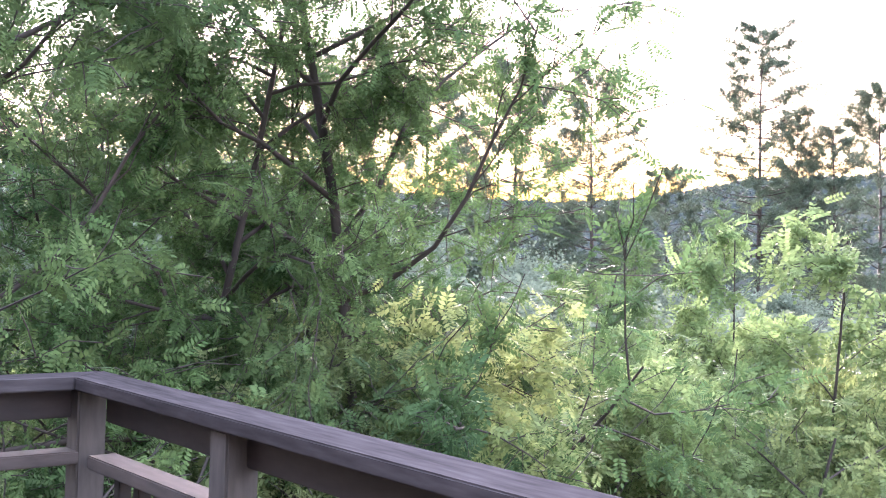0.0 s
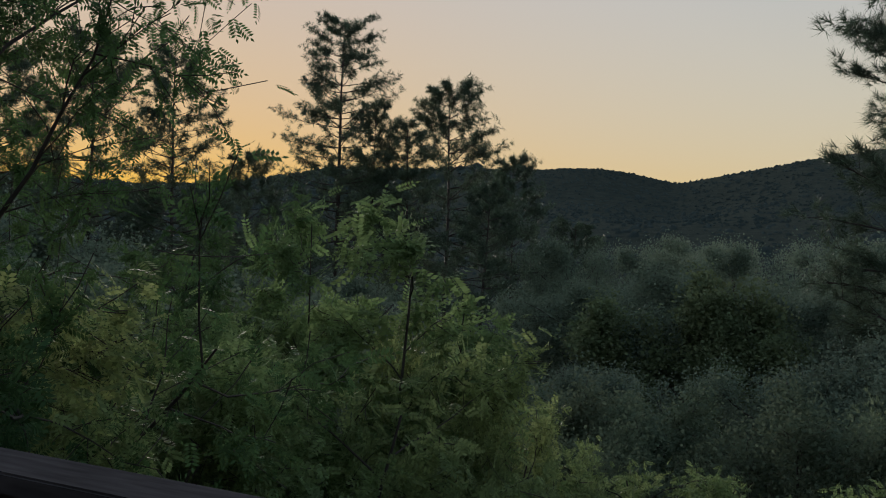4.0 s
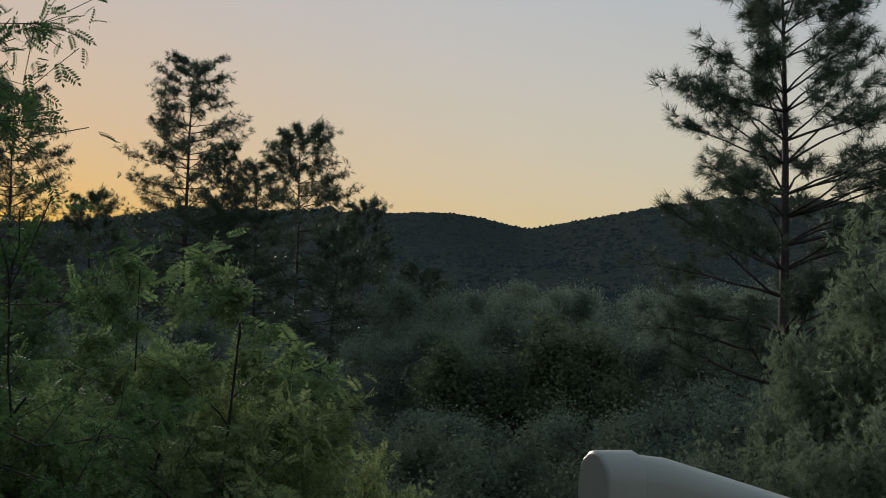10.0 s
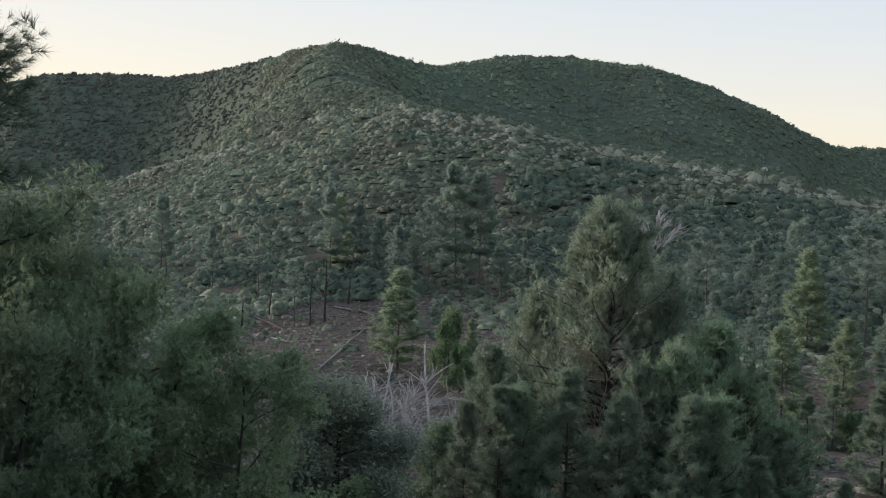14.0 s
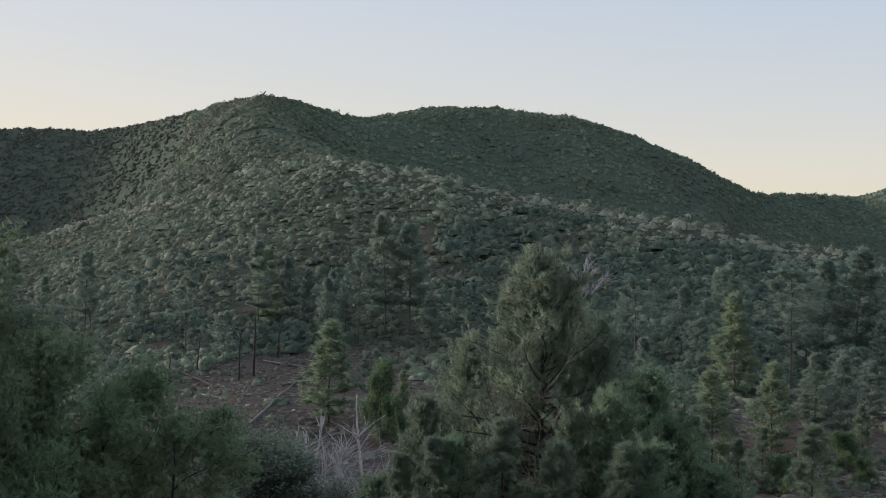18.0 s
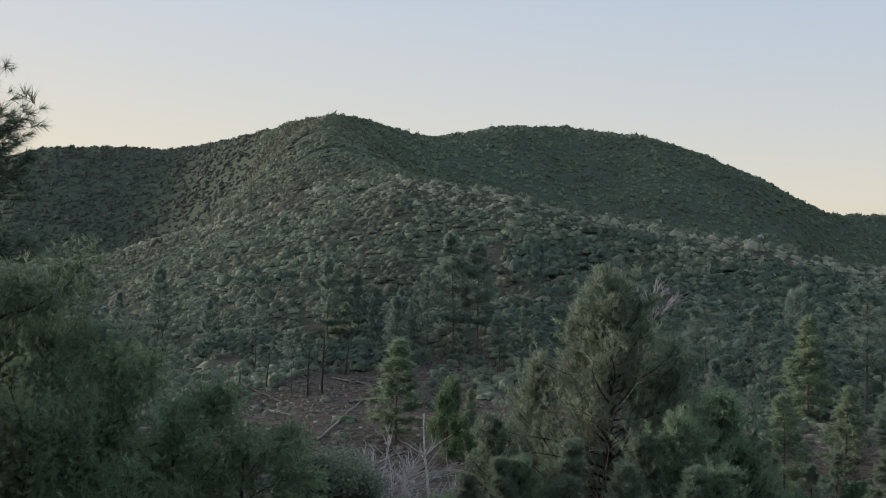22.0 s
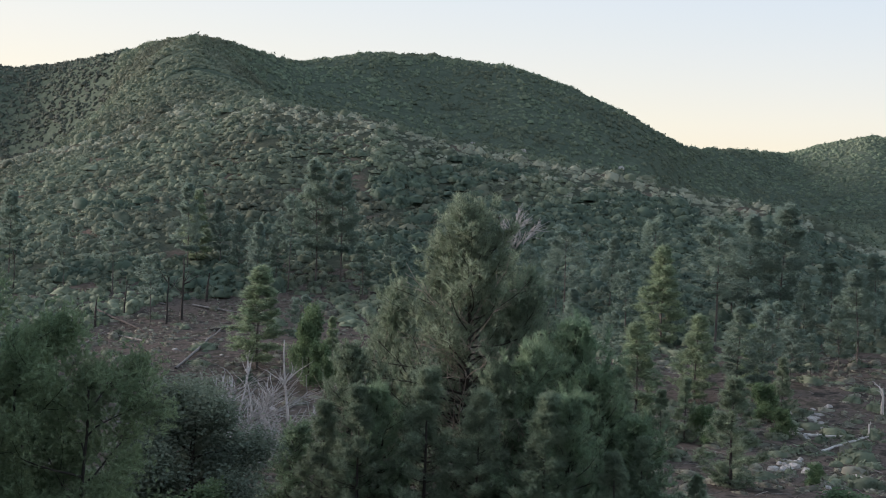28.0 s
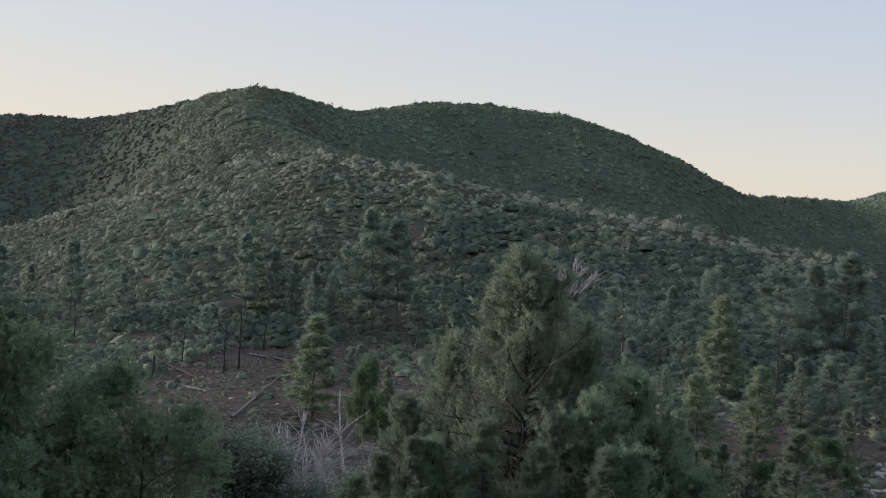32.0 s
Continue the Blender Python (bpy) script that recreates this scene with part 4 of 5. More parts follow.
oak = tree("oak_tree", "dense dark round oak at the edge of the clearing", "tree", 43, M_OAK, M_BARK, PLAIN_LEAF, 0.065, 130, 0.24, H=4.2, spread=2.0, first=0.12, limbs=13, subs=6, twigs=5, trunk_r=0.14)
stand(oak, 45.6, 36, -6.7, 0, wide=1.35, first=True)
sapling = tree("green_bush", "bright green leafy bush in the clearing", "bush", 44, M_GREEN, M_BARK, PLAIN_LEAF, 0.1, 40, 0.17, H=2.6, spread=1.3, first=0.1, limbs=10, subs=5, twigs=4, trunk_r=0.05, up=0.9)
stand(sapling, 77.0, 40, -10.2, 0, wide=1.7, first=True)
for az, d, top, turn in ((79.2, 62, -7.5, 80), (46.4, 33, -11.3, 150), (72.6, foot_at(72.6, -7.4), -5.6, 60), (69.9, foot_at(69.9, -8.6), -6.8, 110), (75.0, 58, -9.1, 250), (73.5, 70, -6.7, 20), (78.4, 40, -11.0, 300)):
    stand(sapling, az, d, top, turn)
stand(sapling, 50.8, foot_at(50.8, -6.8), -2.9, 200, wide=0.55)
stand(sapling, 51.4, foot_at(51.4, -7.0), -4.6, 30, wide=0.8)

# ---- slope pines ----
ON_SLOPE = "pines on the slope"
s_pine = pine("slope_pine", "grey-green ponderosa pine on the slope", 51, 12, 2.3, 0.3, 16, 6, 8, TUFT_FAR, 0.4, 4, 0.1, M_SLOPE, M_SLOPEBARK, group=ON_SLOPE, taper=0.62, gaps=0.15, rise=0.06, tilt=0.55)
y_pine = pine("slope_pine", "pale yellow-green young pine on the slope", 52, 9, 2.0, 0.12, 14, 6, 8, TUFT_FAR, 0.36, 4, 0.09, M_NEEDLE_Y, M_SLOPEBARK, group=ON_SLOPE, taper=0.8)
o_pine = pine("slope_pine", "open thin-crowned pine with a bare lower trunk on the slope", 53, 12, 2.4, 0.45, 12, 5, 8, TUFT_FAR, 0.4, 4, 0.1, M_SLOPE, M_SLOPEBARK, group=ON_SLOPE, taper=0.4, gaps=0.3, rise=0.08, tilt=0.5, bare=10)
d0 = foot_at(50.9, -1.8)
stand(s_pine, 50.9, d0, 4.15, 0, first=True)
d0 = foot_at(48.3, -6.0)
stand(y_pine, 48.3, d0, -1.1, 0, wide=1.65, first=True)
stand(o_pine, 49.6, foot_at(49.6, -2.2), 2.4, 0, first=True)
# bearing, height angle of the foot and of the top, kind
for az, foot_el, top, kind in ((44.8, -1.7, 2.75, 0), (52.1, -1.8, 3.75, 0), (49.0, -1.9, 1.2, 0), (54.5, -1.7, 1.1, 0), (62.6, -3.1, 0.85, 0), (67.7, -4.3, 0.6, 1), (70.2, -4.2, 2.0, 0),
                               (73.1, -3.3, 2.8, 0), (71.3, -6.4, -2.1, 0), (71.25, -10.5, -5.4, 2), (69.0, -8.6, -5.6, 2), (67.9, -9.5, -6.2, 2), (73.4, -7.2, -4.4, 2), (74.6, -5.4, -3.2, 0), (65.9, -9.5, -5.2, 2), (66.7, -8.2, -3.1, 1), (72.4, -6.8, -2.2, 0), (67.6, -3.65, 0.4, 0), (77.3, -3.1, 0.6, 0), (51.9, -6.6, -3.4, 1), (50.4, -6.0, -2.4, 0),
                               (43.2, -4.0, -0.7, 0), (75.4, -3.2, 0.3, 0), (36.8, -2.0, 2.0, 0), (33.5, -2.2, 1.6, 0), (39.2, -2.4, 0.6, 0), (45.2, -1.1, 2.4, 1), (41.4, -2.6, 0.9, 0),
                               (66.0, -4.0, -0.6, 0), (69.4, -6.8, -2.6, 1), (74.2, -4.2, -0.6, 0), (63.4, -5.2, -1.6, 0),
                               (76.2, -3.8, -1.0, 1), (78.6, -2.6, -0.4, 0), (56.4, -2.2, 0.8, 0), (53.2, -2.6, 0.2, 0), (47.2, -1.4, 1.4, 0), (31.5, -1.2, 1.8, 0), (34.9, -1.6, 0.8, 0),
                               (70.9, -3.0, 1.2, 0), (65.2, -2.6, 1.0, 0), (61.2, -2.4, 0.4, 0), (72.9, -5.2, -1.8, 0),
                               (63.0, -3.6, 1.4, 0), (67.2, -3.4, 2.0, 0), (71.6, -3.4, 2.2, 0), (76.6, -4.6, -0.2, 0),
                               (75.8, -5.0, -1.9, 0), (73.7, -5.6, -2.4, 0), (77.9, -3.8, -0.9, 0), (79.4, -3.4, -1.2, 0), (65.4, -6.0, -2.6, 0), (72.0, -6.0, -2.9, 1),
                               (59.2, -1.6, 1.6, 0), (57.4, -1.4, 2.0, 0), (46.3, -1.2, 2.0, 0), (48.1, -2.6, 1.0, 0)):
    shape = o_pine if kind == 0 and int(az * 10) % 3 == 0 else (s_pine, y_pine, m_pine)[kind]
    stand(shape, az, foot_at(az, foot_el), top, az * 47 % 360, wide=(1.08 if az < 61 else 1.25) + 0.2 * math.sin(az * 7))

# ---- burnt clearing: snags, logs, bare trees, stones ----
def snag(label, material, seed, high, limbs, az, foot_el, top, girth=0.13, category="dead tree", name="snag"):
    rng = np.random.default_rng(seed)
    trunk = bent(rng, (0, 0, 0), (0, 0, 1), high, 8, 0.05, 0.05)
    paths = [(trunk, np.linspace(girth, girth * 0.35, 8))]
    twigs = []
    for k in range(limbs):
        i0 = rng.integers(2, 7)
        limb = bent(rng, trunk[i0], unit(rng.uniform(0, 6.3), rng.uniform(0.5, 1.25)), high * rng.uniform(0.2, 0.5), 6, 0.16, 0.02)
        twigs.append((limb, np.linspace(girth * 0.45, girth * 0.08, 6)))
        for _ in range(3):
            j0 = rng.integers(1, 5)
            twigs.append((bent(rng, limb[j0], limb[j0 + 1] - limb[j0] + rng.normal(0, 0.15, 3), high * rng.uniform(0.08, 0.2), 4, 0.15, 0.03), np.linspace(girth * 0.2, girth * 0.05, 4)))
    ob = thing(name, label, category)
    part("trunk", np_mesh("trunk", *tubes(paths, 7), True), material, ob)
    for k in range(0, len(twigs), 4):
        part("branch", np_mesh("branch", *tubes(twigs[k:k + 4], 4), True), material, ob)
    return stand(ob, az, foot_at(az, foot_el), top, 0, 0.1, first=True)


snag("small bleached broken snag", M_DEAD, 73, 2, 2, 77.8, -6.8, -5.2)
snag("short bleached broken snag", M_DEAD, 74, 1.2, 2, 77.25, -7.7, -7.0)
snag("grey broken-topped snag among the pines", M_DEAD, 75, 3, 1, 72.48, -3.0, -1.85)
snag("tall grey dead trunk with few branches", M_DEAD, 76, 6, 5, 50.05, -9.2, -4.6, 0.1)
snag("thin bleached dead trunk", M_DEAD, 77, 3, 3, 48.2, -8.8, -6.3, 0.07)
snag("thin bleached dead trunk", M_DEAD, 78, 2, 2, 43.45, -7.4, -6.3, 0.07)
snag("blackened burnt trunk on the clearing", M_CHAR, 80, 3, 0, 45.75, -2.9, -1.5, 0.16)
snag("blackened burnt trunk on the clearing", M_CHAR, 81, 3, 1, 40.7, -4.2, -2.9, 0.16)
snag("tall thin burnt trunk", M_PINEBARK, 82, 7, 3, 43.95, -4.0, -1.0, 0.17)
snag("tall thin burnt trunk", M_PINEBARK, 83, 7, 4, 44.65, -3.8, -0.8, 0.17)
snag("tall thin burnt trunk", M_PINEBARK, 84, 6, 3, 42.0, -3.6, -1.4, 0.15)
snag("tall thin burnt trunk", M_PINEBARK, 85, 6, 2, 37.0, -2.6, -0.2, 0.1)
snag("thin bleached dead trunk", M_DEAD, 86, 4, 4, 41.6, -7.0, -5.4, 0.07)
snag("thin bleached dead trunk", M_DEAD, 87, 4, 4, 39.6, -5.0, -3.6, 0.07)


def bare_shrub(az, d, top, seed, high=3.0, thick=1.0, wide=2.2, material=None, stems=15, label="bleached leafless shrub with many fine grey twigs"):
    rng = np.random.default_rng(seed)
    paths = []
    for k in range(stems):
        stem = bent(rng, rng.normal(0, 0.12, 3) * np.array([1, 1, 0]), unit(rng.uniform(0, 6.3), rng.uniform(0.55, 1.35)), high * rng.uniform(0.7, 1.1), 8, 0.1, 0.01)
        paths.append((stem, np.linspace(0.028, 0.008, 8) * thick))
        for _ in range(15):
            j = rng.integers(2, 7)
            tw = bent(rng, stem[j], stem[j + 1 if j < 7 else j] - stem[j - 1] + rng.normal(0, 0.3, 3), high * rng.uniform(0.15, 0.35), 5, 0.14, 0.02)
            paths.append((tw, np.linspace(0.01, 0.005, 5) * thick))
    ob = thing("dead_shrub", label, "dead shrub")
    part("bare_crown", np_mesh("bare_crown", *tubes(paths, 4), True), material or M_TWIG, ob)
    return stand(ob, az, d, top, 0, 0.05, wide=wide, first=True)


bare_shrub(47.0, 58, -5.6, 91)
bare_shrub(48.7, 54, -6.9, 92)
bare_shrub(45.2, 60, -6.5, 93)
bare_shrub(60.5, foot_at(60.5, 0.0), 2.3, 94, thick=2.2, wide=1.2)
bare_shrub(50.4, 52, -8.2, 95)
bare_shrub(82.9, foot_at(82.9, -6.9), -4.6, 96, thick=2.6, wide=0.6, material=M_DEAD, stems=4, label="bleached leafless dead tree on the slope")
bare_shrub(78.85, foot_at(78.85, -5.92), -3.1, 97, thick=2.4, wide=0.5, material=M_DEAD, stems=7, label="white bleached dead tree with forked bare limbs")


def log(az0, el0, az1, el1, girth, seed, material=None, label="fallen bleached log lying on the bare slope"):
    """A fallen trunk between two points of the ground, broken off at both ends."""
    rng = np.random.default_rng(seed)
    p, q = spot(az0, foot_at(az0, el0)), spot(az1, foot_at(az1, el1))
    n = 9
    P = p[None] + (q - p)[None] * np.linspace(0, 1, n)[:, None]
    P[:, 2] = np.maximum(P[:, 2], ground(P[:, 0], P[:, 1])) + girth * 0.7
    P[1:-1] += rng.normal(0, girth * 0.3, (n - 2, 3)) * np.array([1, 1, 0.3])
    r = np.linspace(girth, girth * 0.55, n) * rng.uniform(0.9, 1.1, n)
    r[-1] *= 0.35
    paths = [(P - p, r)]
    for _ in range(3):
        j = rng.integers(3, 8)
        paths.append((bent(rng, P[j] - p, rng.normal(0, 1, 3) * np.array([1, 1, 0.2]) + np.array([0, 0, 0.6]), girth * rng.uniform(2, 5), 4, 0.1, 0.0), np.linspace(girth * 0.25, girth * 0.08, 4)))
    ob = thing("fallen_log", label, "log", p, group="fallen logs on the clearing")
    part("log", np_mesh("log", *tubes(paths[:1], 8), True), material or M_LOG, ob)
    for stub in paths[1:]:
        part("branch_stub", np_mesh("branch_stub", *tubes([stub], 5), True), material or M_LOG, ob)


for k, (a, b, c, e, g) in enumerate(((73.3, -7.95, 76.2, -7.9, 0.13), (75.2, -8.6, 77.6, -7.6, 0.09), (79.6, -11.3, 80.6, -9.6, 0.14), (80.3, -8.85, 83.7, -8.3, 0.11),
                                     (80.4, -11.0, 83.8, -10.5, 0.12), (79.2, -6.7, 80.8, -7.15, 0.1), (42.2, -2.8, 44.0, -3.15, 0.12), (45.1, -3.1, 47.4, -3.4, 0.11),
                                     (44.5, -6.1, 46.7, -4.0, 0.1), (39.4, -5.6, 41.2, -4.4, 0.08), (41.3, -4.5, 43.4, -4.9, 0.08), (38.6, -4.9, 40.2, -5.3, 0.07), (76.5, -9.4, 78.0, -9.9, 0.06), (81.5, -7.2, 83.0, -7.6, 0.08))):
    log(a, b, c, e, g, 200 + k, M_DEAD if a > 70 else None)
log(40.6, -3.4, 43.0, -4.4, 0.14, 230, M_CHAR, "charred fallen trunk on the burnt clearing")
log(46.0, -4.3, 48.2, -3.9, 0.14, 231, M_CHAR, "charred fallen trunk on the burnt clearing")


def stone_mesh(seed):
    rng = np.random.default_rng(seed)
    bm = bmesh.new()
    bmesh.ops.create_icosphere(bm, subdivisions=2, radius=1.0)
    for v in bm.verts:
        n = noise.noise(v.co * 1.3 + Vector((seed, 0, 0)))
        v.co = v.co * (1 + 0.35 * n)
        v.co.z *= 0.65
        for ax in range(3):
            v.co[ax] = max(-0.72, min(0.72, v.co[ax]))
    me = bpy.data.meshes.new("stone")
    bm.to_mesh(me)
    bm.free()
    me.materials.append(M_ROCK)
    return me


STONES = [stone_mesh(s) for s in range(5)]
rng = np.random.default_rng(17)


def stone(az, el, size, k):
    p = spot(az, foot_at(az, el), size * 0.15)
    ob = new("rock", STONES[k % 5])
    ob.matrix_world = Matrix.Translation(Vector([float(c) for c in p])) @ pose(0, 0, 0, rng.uniform(-15, 15), rng.uniform(-15, 15), rng.uniform(0, 360))
    ob.scale = [size * rng.uniform(0.7, 1.3) for _ in range(3)]
    return tagged(ob, "pale grey granite rock on the bare slope", "rock", "rocks on the slope")


for k in range(46):
    t = rng.uniform()
    stone(74.9 - 1.3 * t + rng.normal(0, 0.35), -6.6 - 3.2 * t + rng.normal(0, 0.2), rng.uniform(0.12, 0.4), k)
for k, (az, el, size) in enumerate(((75.6, -10.15, 0.35), (76.7, -8.6, 0.3), (74.8, -9.6, 0.5), (73.8, -7.0, 0.45), (79.0, -8.0, 0.2), (82.0, -9.3, 0.2), (65.4, 4.2, 1.6), (60.6, 4.9, 1.3),
                                    (34.2, -0.05, 0.7), (81.2, -6.2, 0.3), (44.4, -5.2, 0.25), (46.6, -5.4, 0.25), (41.0, -6.1, 0.3), (49.2, -7.9, 0.25), (58.2, 5.2, 0.9), (48.4, -4.6, 0.5), (47.9, -4.2, 0.3))):
    stone(az, el, size, k)

# broken sticks over the burnt ground
rng = np.random.default_rng(19)
n = 2400
az, r = rng.uniform(35, 87, n), np.sqrt(rng.uniform(45 ** 2, 122 ** 2, n))
x, y = np.sin(np.radians(az)) * r, np.cos(np.radians(az)) * r
T = np.stack([x, y, ground(x, y) + 0.05], -1)
D = rng.normal(size=(n, 3)) * np.array([1, 1, 0.18])
D[:, 2] = np.abs(D[:, 2])
STICK_V, STICK_F = tubes([(np.array([[0, 0, 0], [0.02, 0.5, 0.02], [0, 1, 0]]), np.array([0.03, 0.025, 0.012]))], 3)
litter = np_mesh("fallen_sticks", *tile(STICK_V, STICK_F, frames_of(D, rng), T, rng.uniform(0.25, 1.1, n)))
litter.materials.append(M_LOG)
tagged(new("fallen_sticks", litter), "pale broken sticks scattered over burnt soil", "sticks", kind="stuff")
shrubs("low_scrub", "low dry scrub and grass on the clearing", 15, 16000, 33, 88, 40, 125, 0.1, 0.34, (4, 1, 10, 0.6), M_DRY, None, -0.2)

# ---- near trees by the deck ----
locust = tree("locust_tree", "large locust with drooping feathery compound leaves", "tree", 65, M_LOCUST, M_BARK, LOCUST_LEAF, 0.155, 6, 0.06, 0.3,
              H=11.0, spread=3.2, first=0.26, limbs=28, subs=8, twigs=6, trunk_r=0.078, up=0.5, droop=-0.02, wobble=0.2, group="locusts by the deck", flat=0.4)
put(locust, -23.0, 9.6, 60)
again(locust, -35, 9.0, 250, 0.84)
again(locust, -44, 8.4, 140, 0.97)
again(locust, -33, 12.5, 30, 0.8)
again(locust, -29, 11.0, 145, 0.74)
again(locust, -16.5, 12.5, 200, 0.6)
for az, d, turn, size in ((-28, 10.5, 320, 0.58), (-36, 10, 100, 0.64), (-21.5, 11.2, 20, 0.52), (-31.5, 9.2, 270, 0.6)):
    again(locust, az, d, turn, size)
walnut = tree("walnut_tree", "bright green young walnut with compound leaves", "tree", 62, M_WALNUT, M_BARK, WALNUT_LEAF, 0.14, 12, 0.12, 0.3,
              H=5.6, spread=2.3, first=0.3, limbs=15, subs=6, twigs=4, trunk_r=0.05, up=0.4, droop=-0.04, group="walnuts below the deck", flat=0.6)
stand(walnut, -4.8, 10.2, -4.6, 300, first=True)
for az, d, top, turn, wide in ((-2.6, 11.0, -4.2, 160, 0.6), (-12.0, 11.0, -3.4, 120, 1.0), (-17.5, 10.5, -2.4, 220, 1.0), (-8.6, 10.0, -4.6, 60, 1.0), (-23.5, 10.0, -2.2, 10, 1.1),
                               (-30, 9.5, -3.0, 170, 1.1), (-37, 9.0, -4.0, 250, 1.1), (-14.5, 9.4, -6.8, 330, 1.1), (-1.6, 11.5, -7.8, 90, 0.9), (9.8, 14, -9.4, 200, 1.0), (13.8, 15, -9.8, 40, 1.0), (-20.5, 9.2, -6.4, 100, 1.1)):
    stand(walnut, az, d, top, turn, wide=wide)
sprig = tree("walnut_sapling", "slender young walnut with drooping leaf heads", "tree", 64, M_SPRIG, M_BARK, LONG_FROND, 0.2, 5, 0.07, 0.5,
             H=7.0, spread=1.15, first=0.5, limbs=9, subs=4, twigs=2, trunk_r=0.03, up=0.75, droop=-0.05, wobble=0.16, group="walnut saplings", flat=0.6)
stand(sprig, -3.7, 11.5, 2.3, 140, wide=1.3, first=True)
for az, d, top, turn, wide in ((-7.0, 12.0, 1.9, 110, 0.9), (-2.2, 11.4, -2.0, 200, 1.0), (-9.8, 12.4, -1.6, 250, 1.0)):
    stand(sprig, az, d, top, turn, wide=wide)
bush = tree("silvery_bush", "grey-green bush with small rounded leaves", "bush", 63, M_BUSH, M_BARK, ROUND_LEAF, 0.05, 56, 0.16,
            H=4.5, spread=2.0, first=0.1, limbs=12, subs=6, twigs=5, trunk_r=0.06, up=0.95, group="silvery bushes")
stand(bush, 6.2, 21, -5.9, 0, first=True)
for az, d, top, turn in ((12.0, 20, -5.9, 90), (16.6, 19, -5.3, 200), (3.0, 17, -8.6, 300), (9.0, 18, -7.6, 150), (20.2, 19, -6.4, 20), (-6.4, 14.5, -3.2, 60), (-11.0, 15, -2.6, 120), (-15.5, 14.5, -3.2, 240), (-2.6, 15.5, -4.8, 330)):
    stand(bush, az, d, top, turn)

# ---- deck ----
def bar(bm, lo, hi, bevel=0.004):
    geom = bmesh.ops.create_cube(bm, size=1.0)
    for v in geom["verts"]:
        v.co = Vector([lo[k] + (v.co[k] + 0.5) * (hi[k] - lo[k]) for k in range(3)])
    edges = list({e for v in geom["verts"] for e in v.link_edges})
    bmesh.ops.bevel(bm, geom=edges, offset=bevel, segments=2, affect='EDGES')
    return bm


RAIL_TOP = 1.045
CORNER = Vector((-2.61, 3.17, 0.0))
RIGHT_TURN = -31.8
# in the deck's own axes x runs along the long rail from the corner and y outwards


def rail_run(label, at, turn, length, post_at, start):
    """A stretch of railing: flat cap, sub-rails, posts and square balusters; its inner cap edge is the x axis."""
    ob = thing("deck_railing", label, "railing", at, turn)
    bm = bar(bmesh.new(), (0, 0, RAIL_TOP - 0.038), (length, 0.15, RAIL_TOP))
    for v in bm.verts:
        if v.co.x < 0.05:
            v.co.x -= v.co.y
    part("cap", bm, M_CAP, ob, "weathered purple-brown flat rail cap")
    part("upper_rail", bar(bmesh.new(), (start, 0.075, RAIL_TOP - 0.13), (length, 0.113, RAIL_TOP - 0.042)), M_WOOD, ob)
    part("lower_rail", bar(bmesh.new(), (start, 0.02, RAIL_TOP - 0.265), (length, 0.11, RAIL_TOP - 0.225)), M_RAIL, ob, "weathered middle rail, coloured paler for its lit top")
    part("bottom_rail", bar(bmesh.new(), (start, 0.02, 0.08), (length, 0.11, 0.12)), M_WOOD, ob)
    first = None
    for x in post_at:
        part("post", bar(bmesh.new(), (x, 0.02, -0.2), (x + 0.09, 0.11, RAIL_TOP - 0.04), 0.006), M_POST, ob, "greyed square post")
    x = 0.22
    while x < length:
        if all(abs(x - q - 0.03) > 0.09 for q in post_at):
            if first is None:
                bm = bar(bmesh.new(), (-0.019, 0.046, 0.12), (0.019, 0.084, RAIL_TOP - 0.266), 0.003)
                b = part("baluster", bm, M_WOOD, ob)
                first = b.data
            else:
                b = part("baluster", first, M_WOOD, ob)
            b.location.x = x
        x += 0.13
    return ob


rail_run("dark stained wooden deck railing with a wide flat cap", CORNER, RIGHT_TURN, 6.2, (-0.108, 0.822, 2.4, 3.9, 5.4), 0.06)
rail_run("dark stained wooden deck railing meeting the corner post", CORNER, RIGHT_TURN - 90, 4.0, (1.3, 2.7), -0.03).scale = (1, -1, 1)
deck = thing("deck", "stained wooden deck floor of narrow boards", "deck", CORNER, RIGHT_TURN, kind="structure")
part("joists", bar(bmesh.new(), (0.0, -3.9, -0.24), (6.2, 0.1, -0.045)), M_WOOD, deck)
plank = None
for k in range(29):
    if plank is None:
        plank = part("plank", bar(bmesh.new(), (0, -0.066, -0.04), (6.2, 0.066, 0.0)), M_WOOD, deck)
        plank.location.y = 0.03
    else:
        c = part("plank", plank.data, M_WOOD, deck)
        c.location.y = 0.03 - 0.138 * k
for x, y in ((0.1, -0.1), (3.0, -0.1), (6.0, -0.1), (0.1, -3.7), (6.0, -3.7)):
    part("pile", bar(bmesh.new(), (x - 0.07, y - 0.07, -6.5), (x + 0.07, y + 0.07, -0.2)), M_POST, deck)

# unseen house wall, added behind the deck to keep sky light off the railing
house = part("wall_house", bar(bmesh.new(), (-3.0, -4.2, -6.0), (9.0, -4.0, 4.6), 0.01), M_SIDING, None)
house.matrix_world = Matrix.Translation(CORNER) @ pose(0, 0, 0, 0, 0, RIGHT_TURN)
tagged(house, "plain brown stained wall of the unseen house, added to block sky light", "wall", kind="structure")

# cream plastic housing fixed to the railing
HOUSE_AT, HOUSE_TURN = Vector((0.268, 1.640, 0.0)), 17.6


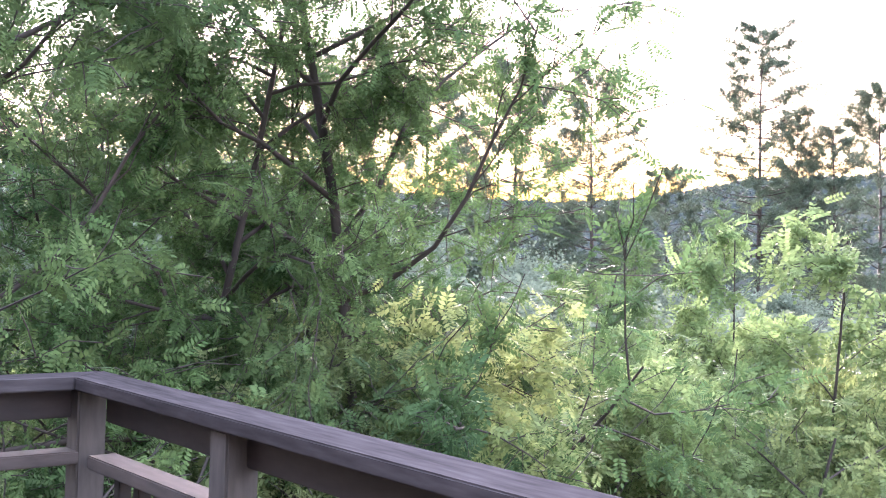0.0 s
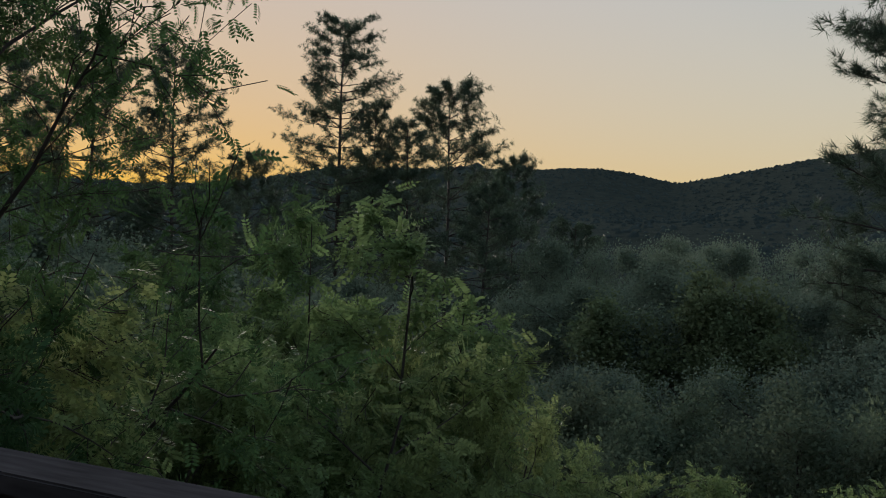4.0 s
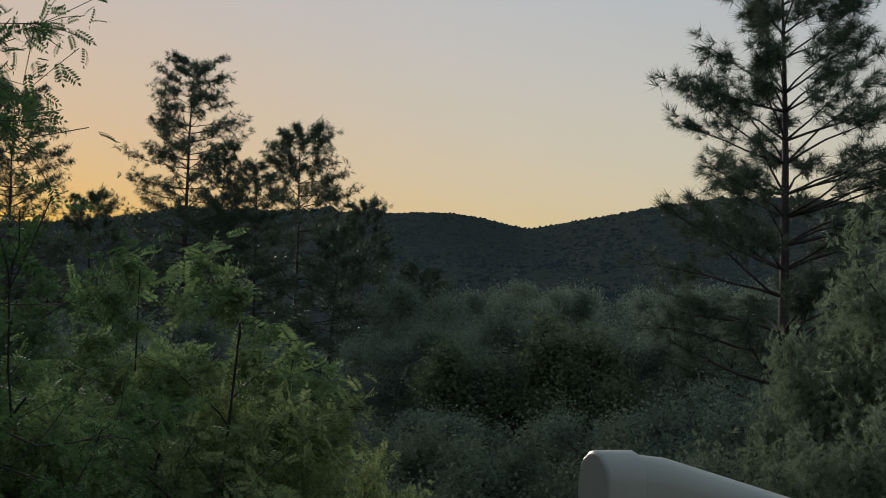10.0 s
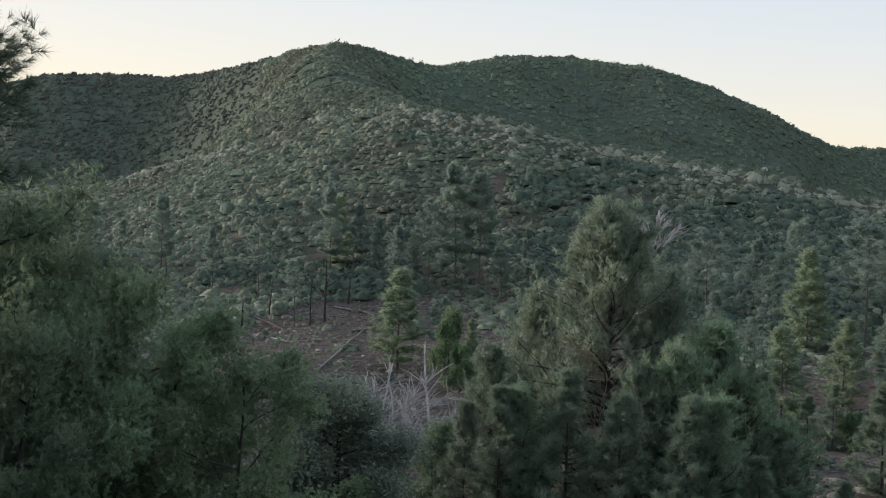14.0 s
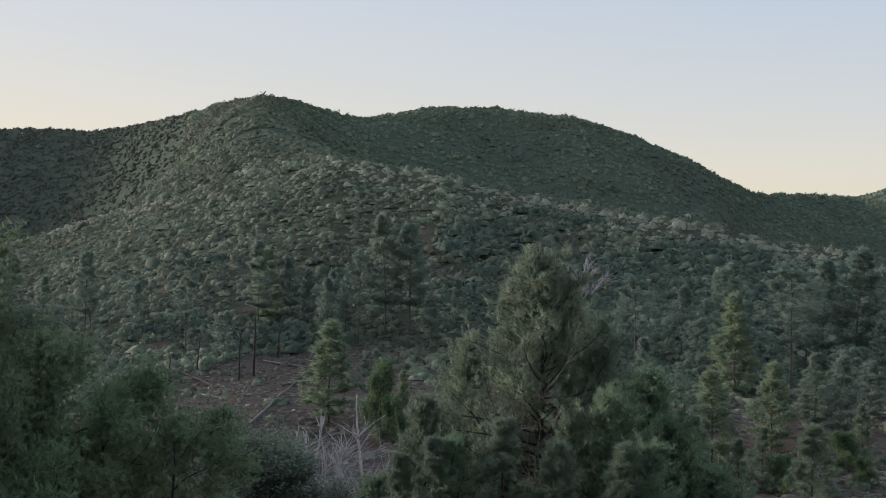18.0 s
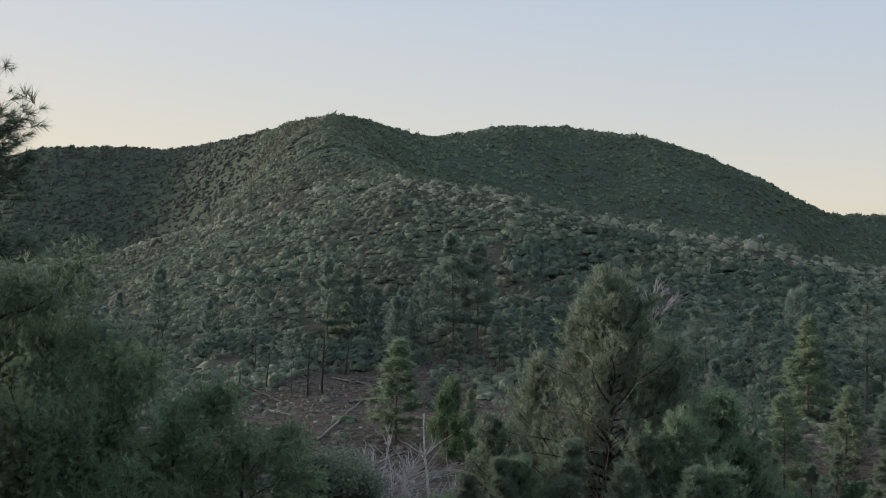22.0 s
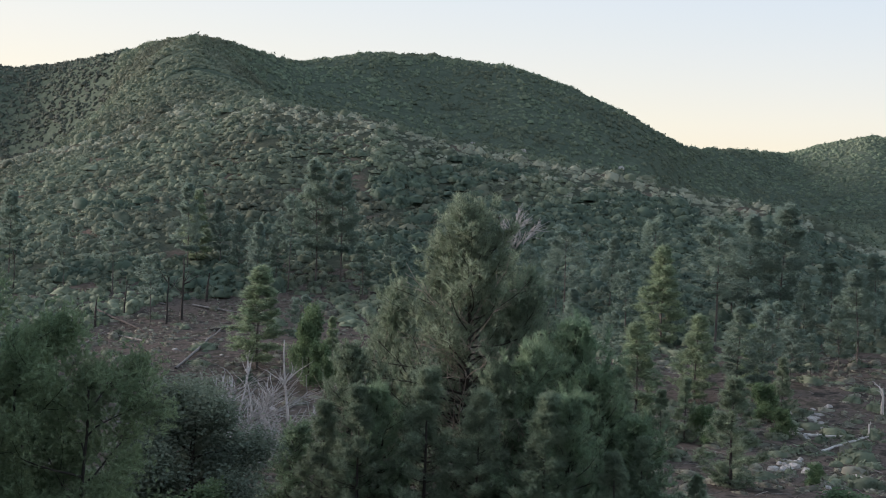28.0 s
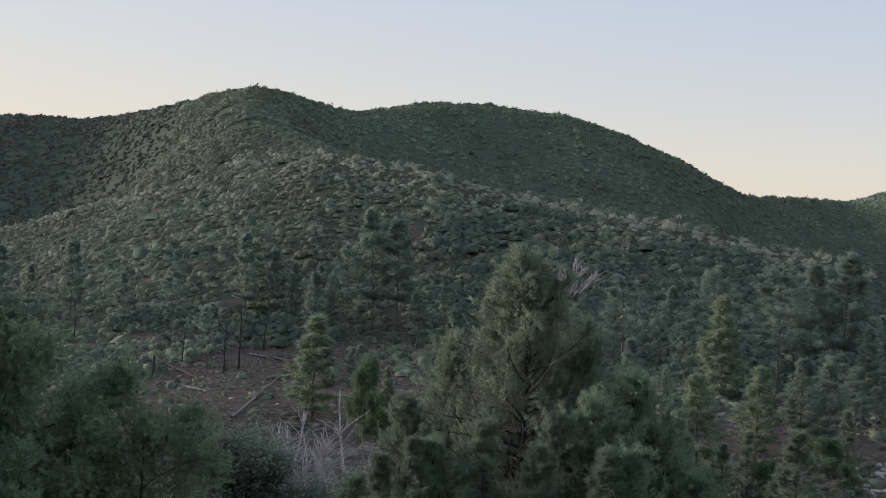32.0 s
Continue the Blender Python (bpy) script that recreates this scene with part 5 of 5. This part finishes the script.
def slab(tops, bottom, thick, round0, round1, segs=8):
    """An upright slab with a rounded top edge; x along, y outwards; its top follows the (x, height) pairs."""
    bm = bmesh.new()
    prof = [(-thick / 2, None)] + [(-thick / 2 * math.cos(math.pi * k / segs), thick / 2 * math.sin(math.pi * k / segs)) for k in range(segs + 1)] + [(thick / 2, None)]
    x0, x1 = tops[0][0], tops[-1][0]
    rings = []
    xs = [(x0, round0), (x0 + round0 * 0.3, round0 * 0.35), (x0 + round0, 0.0)] + [(x, 0.0) for x, _ in tops[1:-1]] + [(x1 - round1, 0.0), (x1 - round1 * 0.5, round1 * 0.15), (x1 - round1 * 0.12, round1 * 0.5), (x1, round1)]
    for x, cut in xs:
        t = float(np.interp(x, [q[0] for q in tops], [q[1] for q in tops]))
        ring = []
        for yy, up in prof:
            f = 1 - 0.5 * cut / (thick / 2)
            zz = bottom if up is None else t - cut - thick / 2 + up
            ring.append(bm.verts.new((x, yy * f, zz)))
        rings.append(ring)
    for a, b in zip(rings, rings[1:]):
        for k in range(len(a) - 1):
            bm.faces.new((a[k], b[k], b[k + 1], a[k + 1]))
        bm.faces.new((a[-1], b[-1], b[0], a[0]))
    bm.faces.new(rings[0])
    bm.faces.new(rings[-1][::-1])
    bmesh.ops.recalc_face_normals(bm, faces=bm.faces[:])
    for fc in bm.faces:
        fc.smooth = len(fc.verts) == 4
    return bm


housing = thing("plastic_housing", "cream moulded plastic housing bolted outside the deck railing", "housing", HOUSE_AT, HOUSE_TURN)
end_cap = part("end_cap", slab(((-0.03, 1.297), (0.03, 1.297)), 0.72, 0.074, 0.006, 0.001), M_CREAM, housing, "cream plastic end cap with a screw hole")
part("body", slab(((0.026, 1.292), (0.085, 1.286), (0.445, 1.192)), 0.72, 0.069, 0.001, 0.026), M_CREAM, housing)
bm = bmesh.new()
bmesh.ops.create_cone(bm, cap_ends=True, segments=16, radius1=0.007, radius2=0.005, depth=0.006, matrix=Matrix.Translation((-0.031, -0.012, 1.187)) @ Matrix.Rotation(radians(-90), 4, 'Y'))
part("screw", bm, M_CHAR, end_cap, "dark recessed screw")
bracket = part("bracket", bar(bmesh.new(), (-0.09, -0.26, 0.80), (-0.028, 0.03, 0.86)), M_STEEL, housing, "steel mounting bracket")
bm = bmesh.new()
bmesh.ops.create_uvsphere(bm, u_segments=16, v_segments=10, radius=0.022, matrix=Matrix.Translation((-0.04, -0.01, 1.135)))
part("knob", bm, M_STEEL, bracket, "dull grey metal knob")
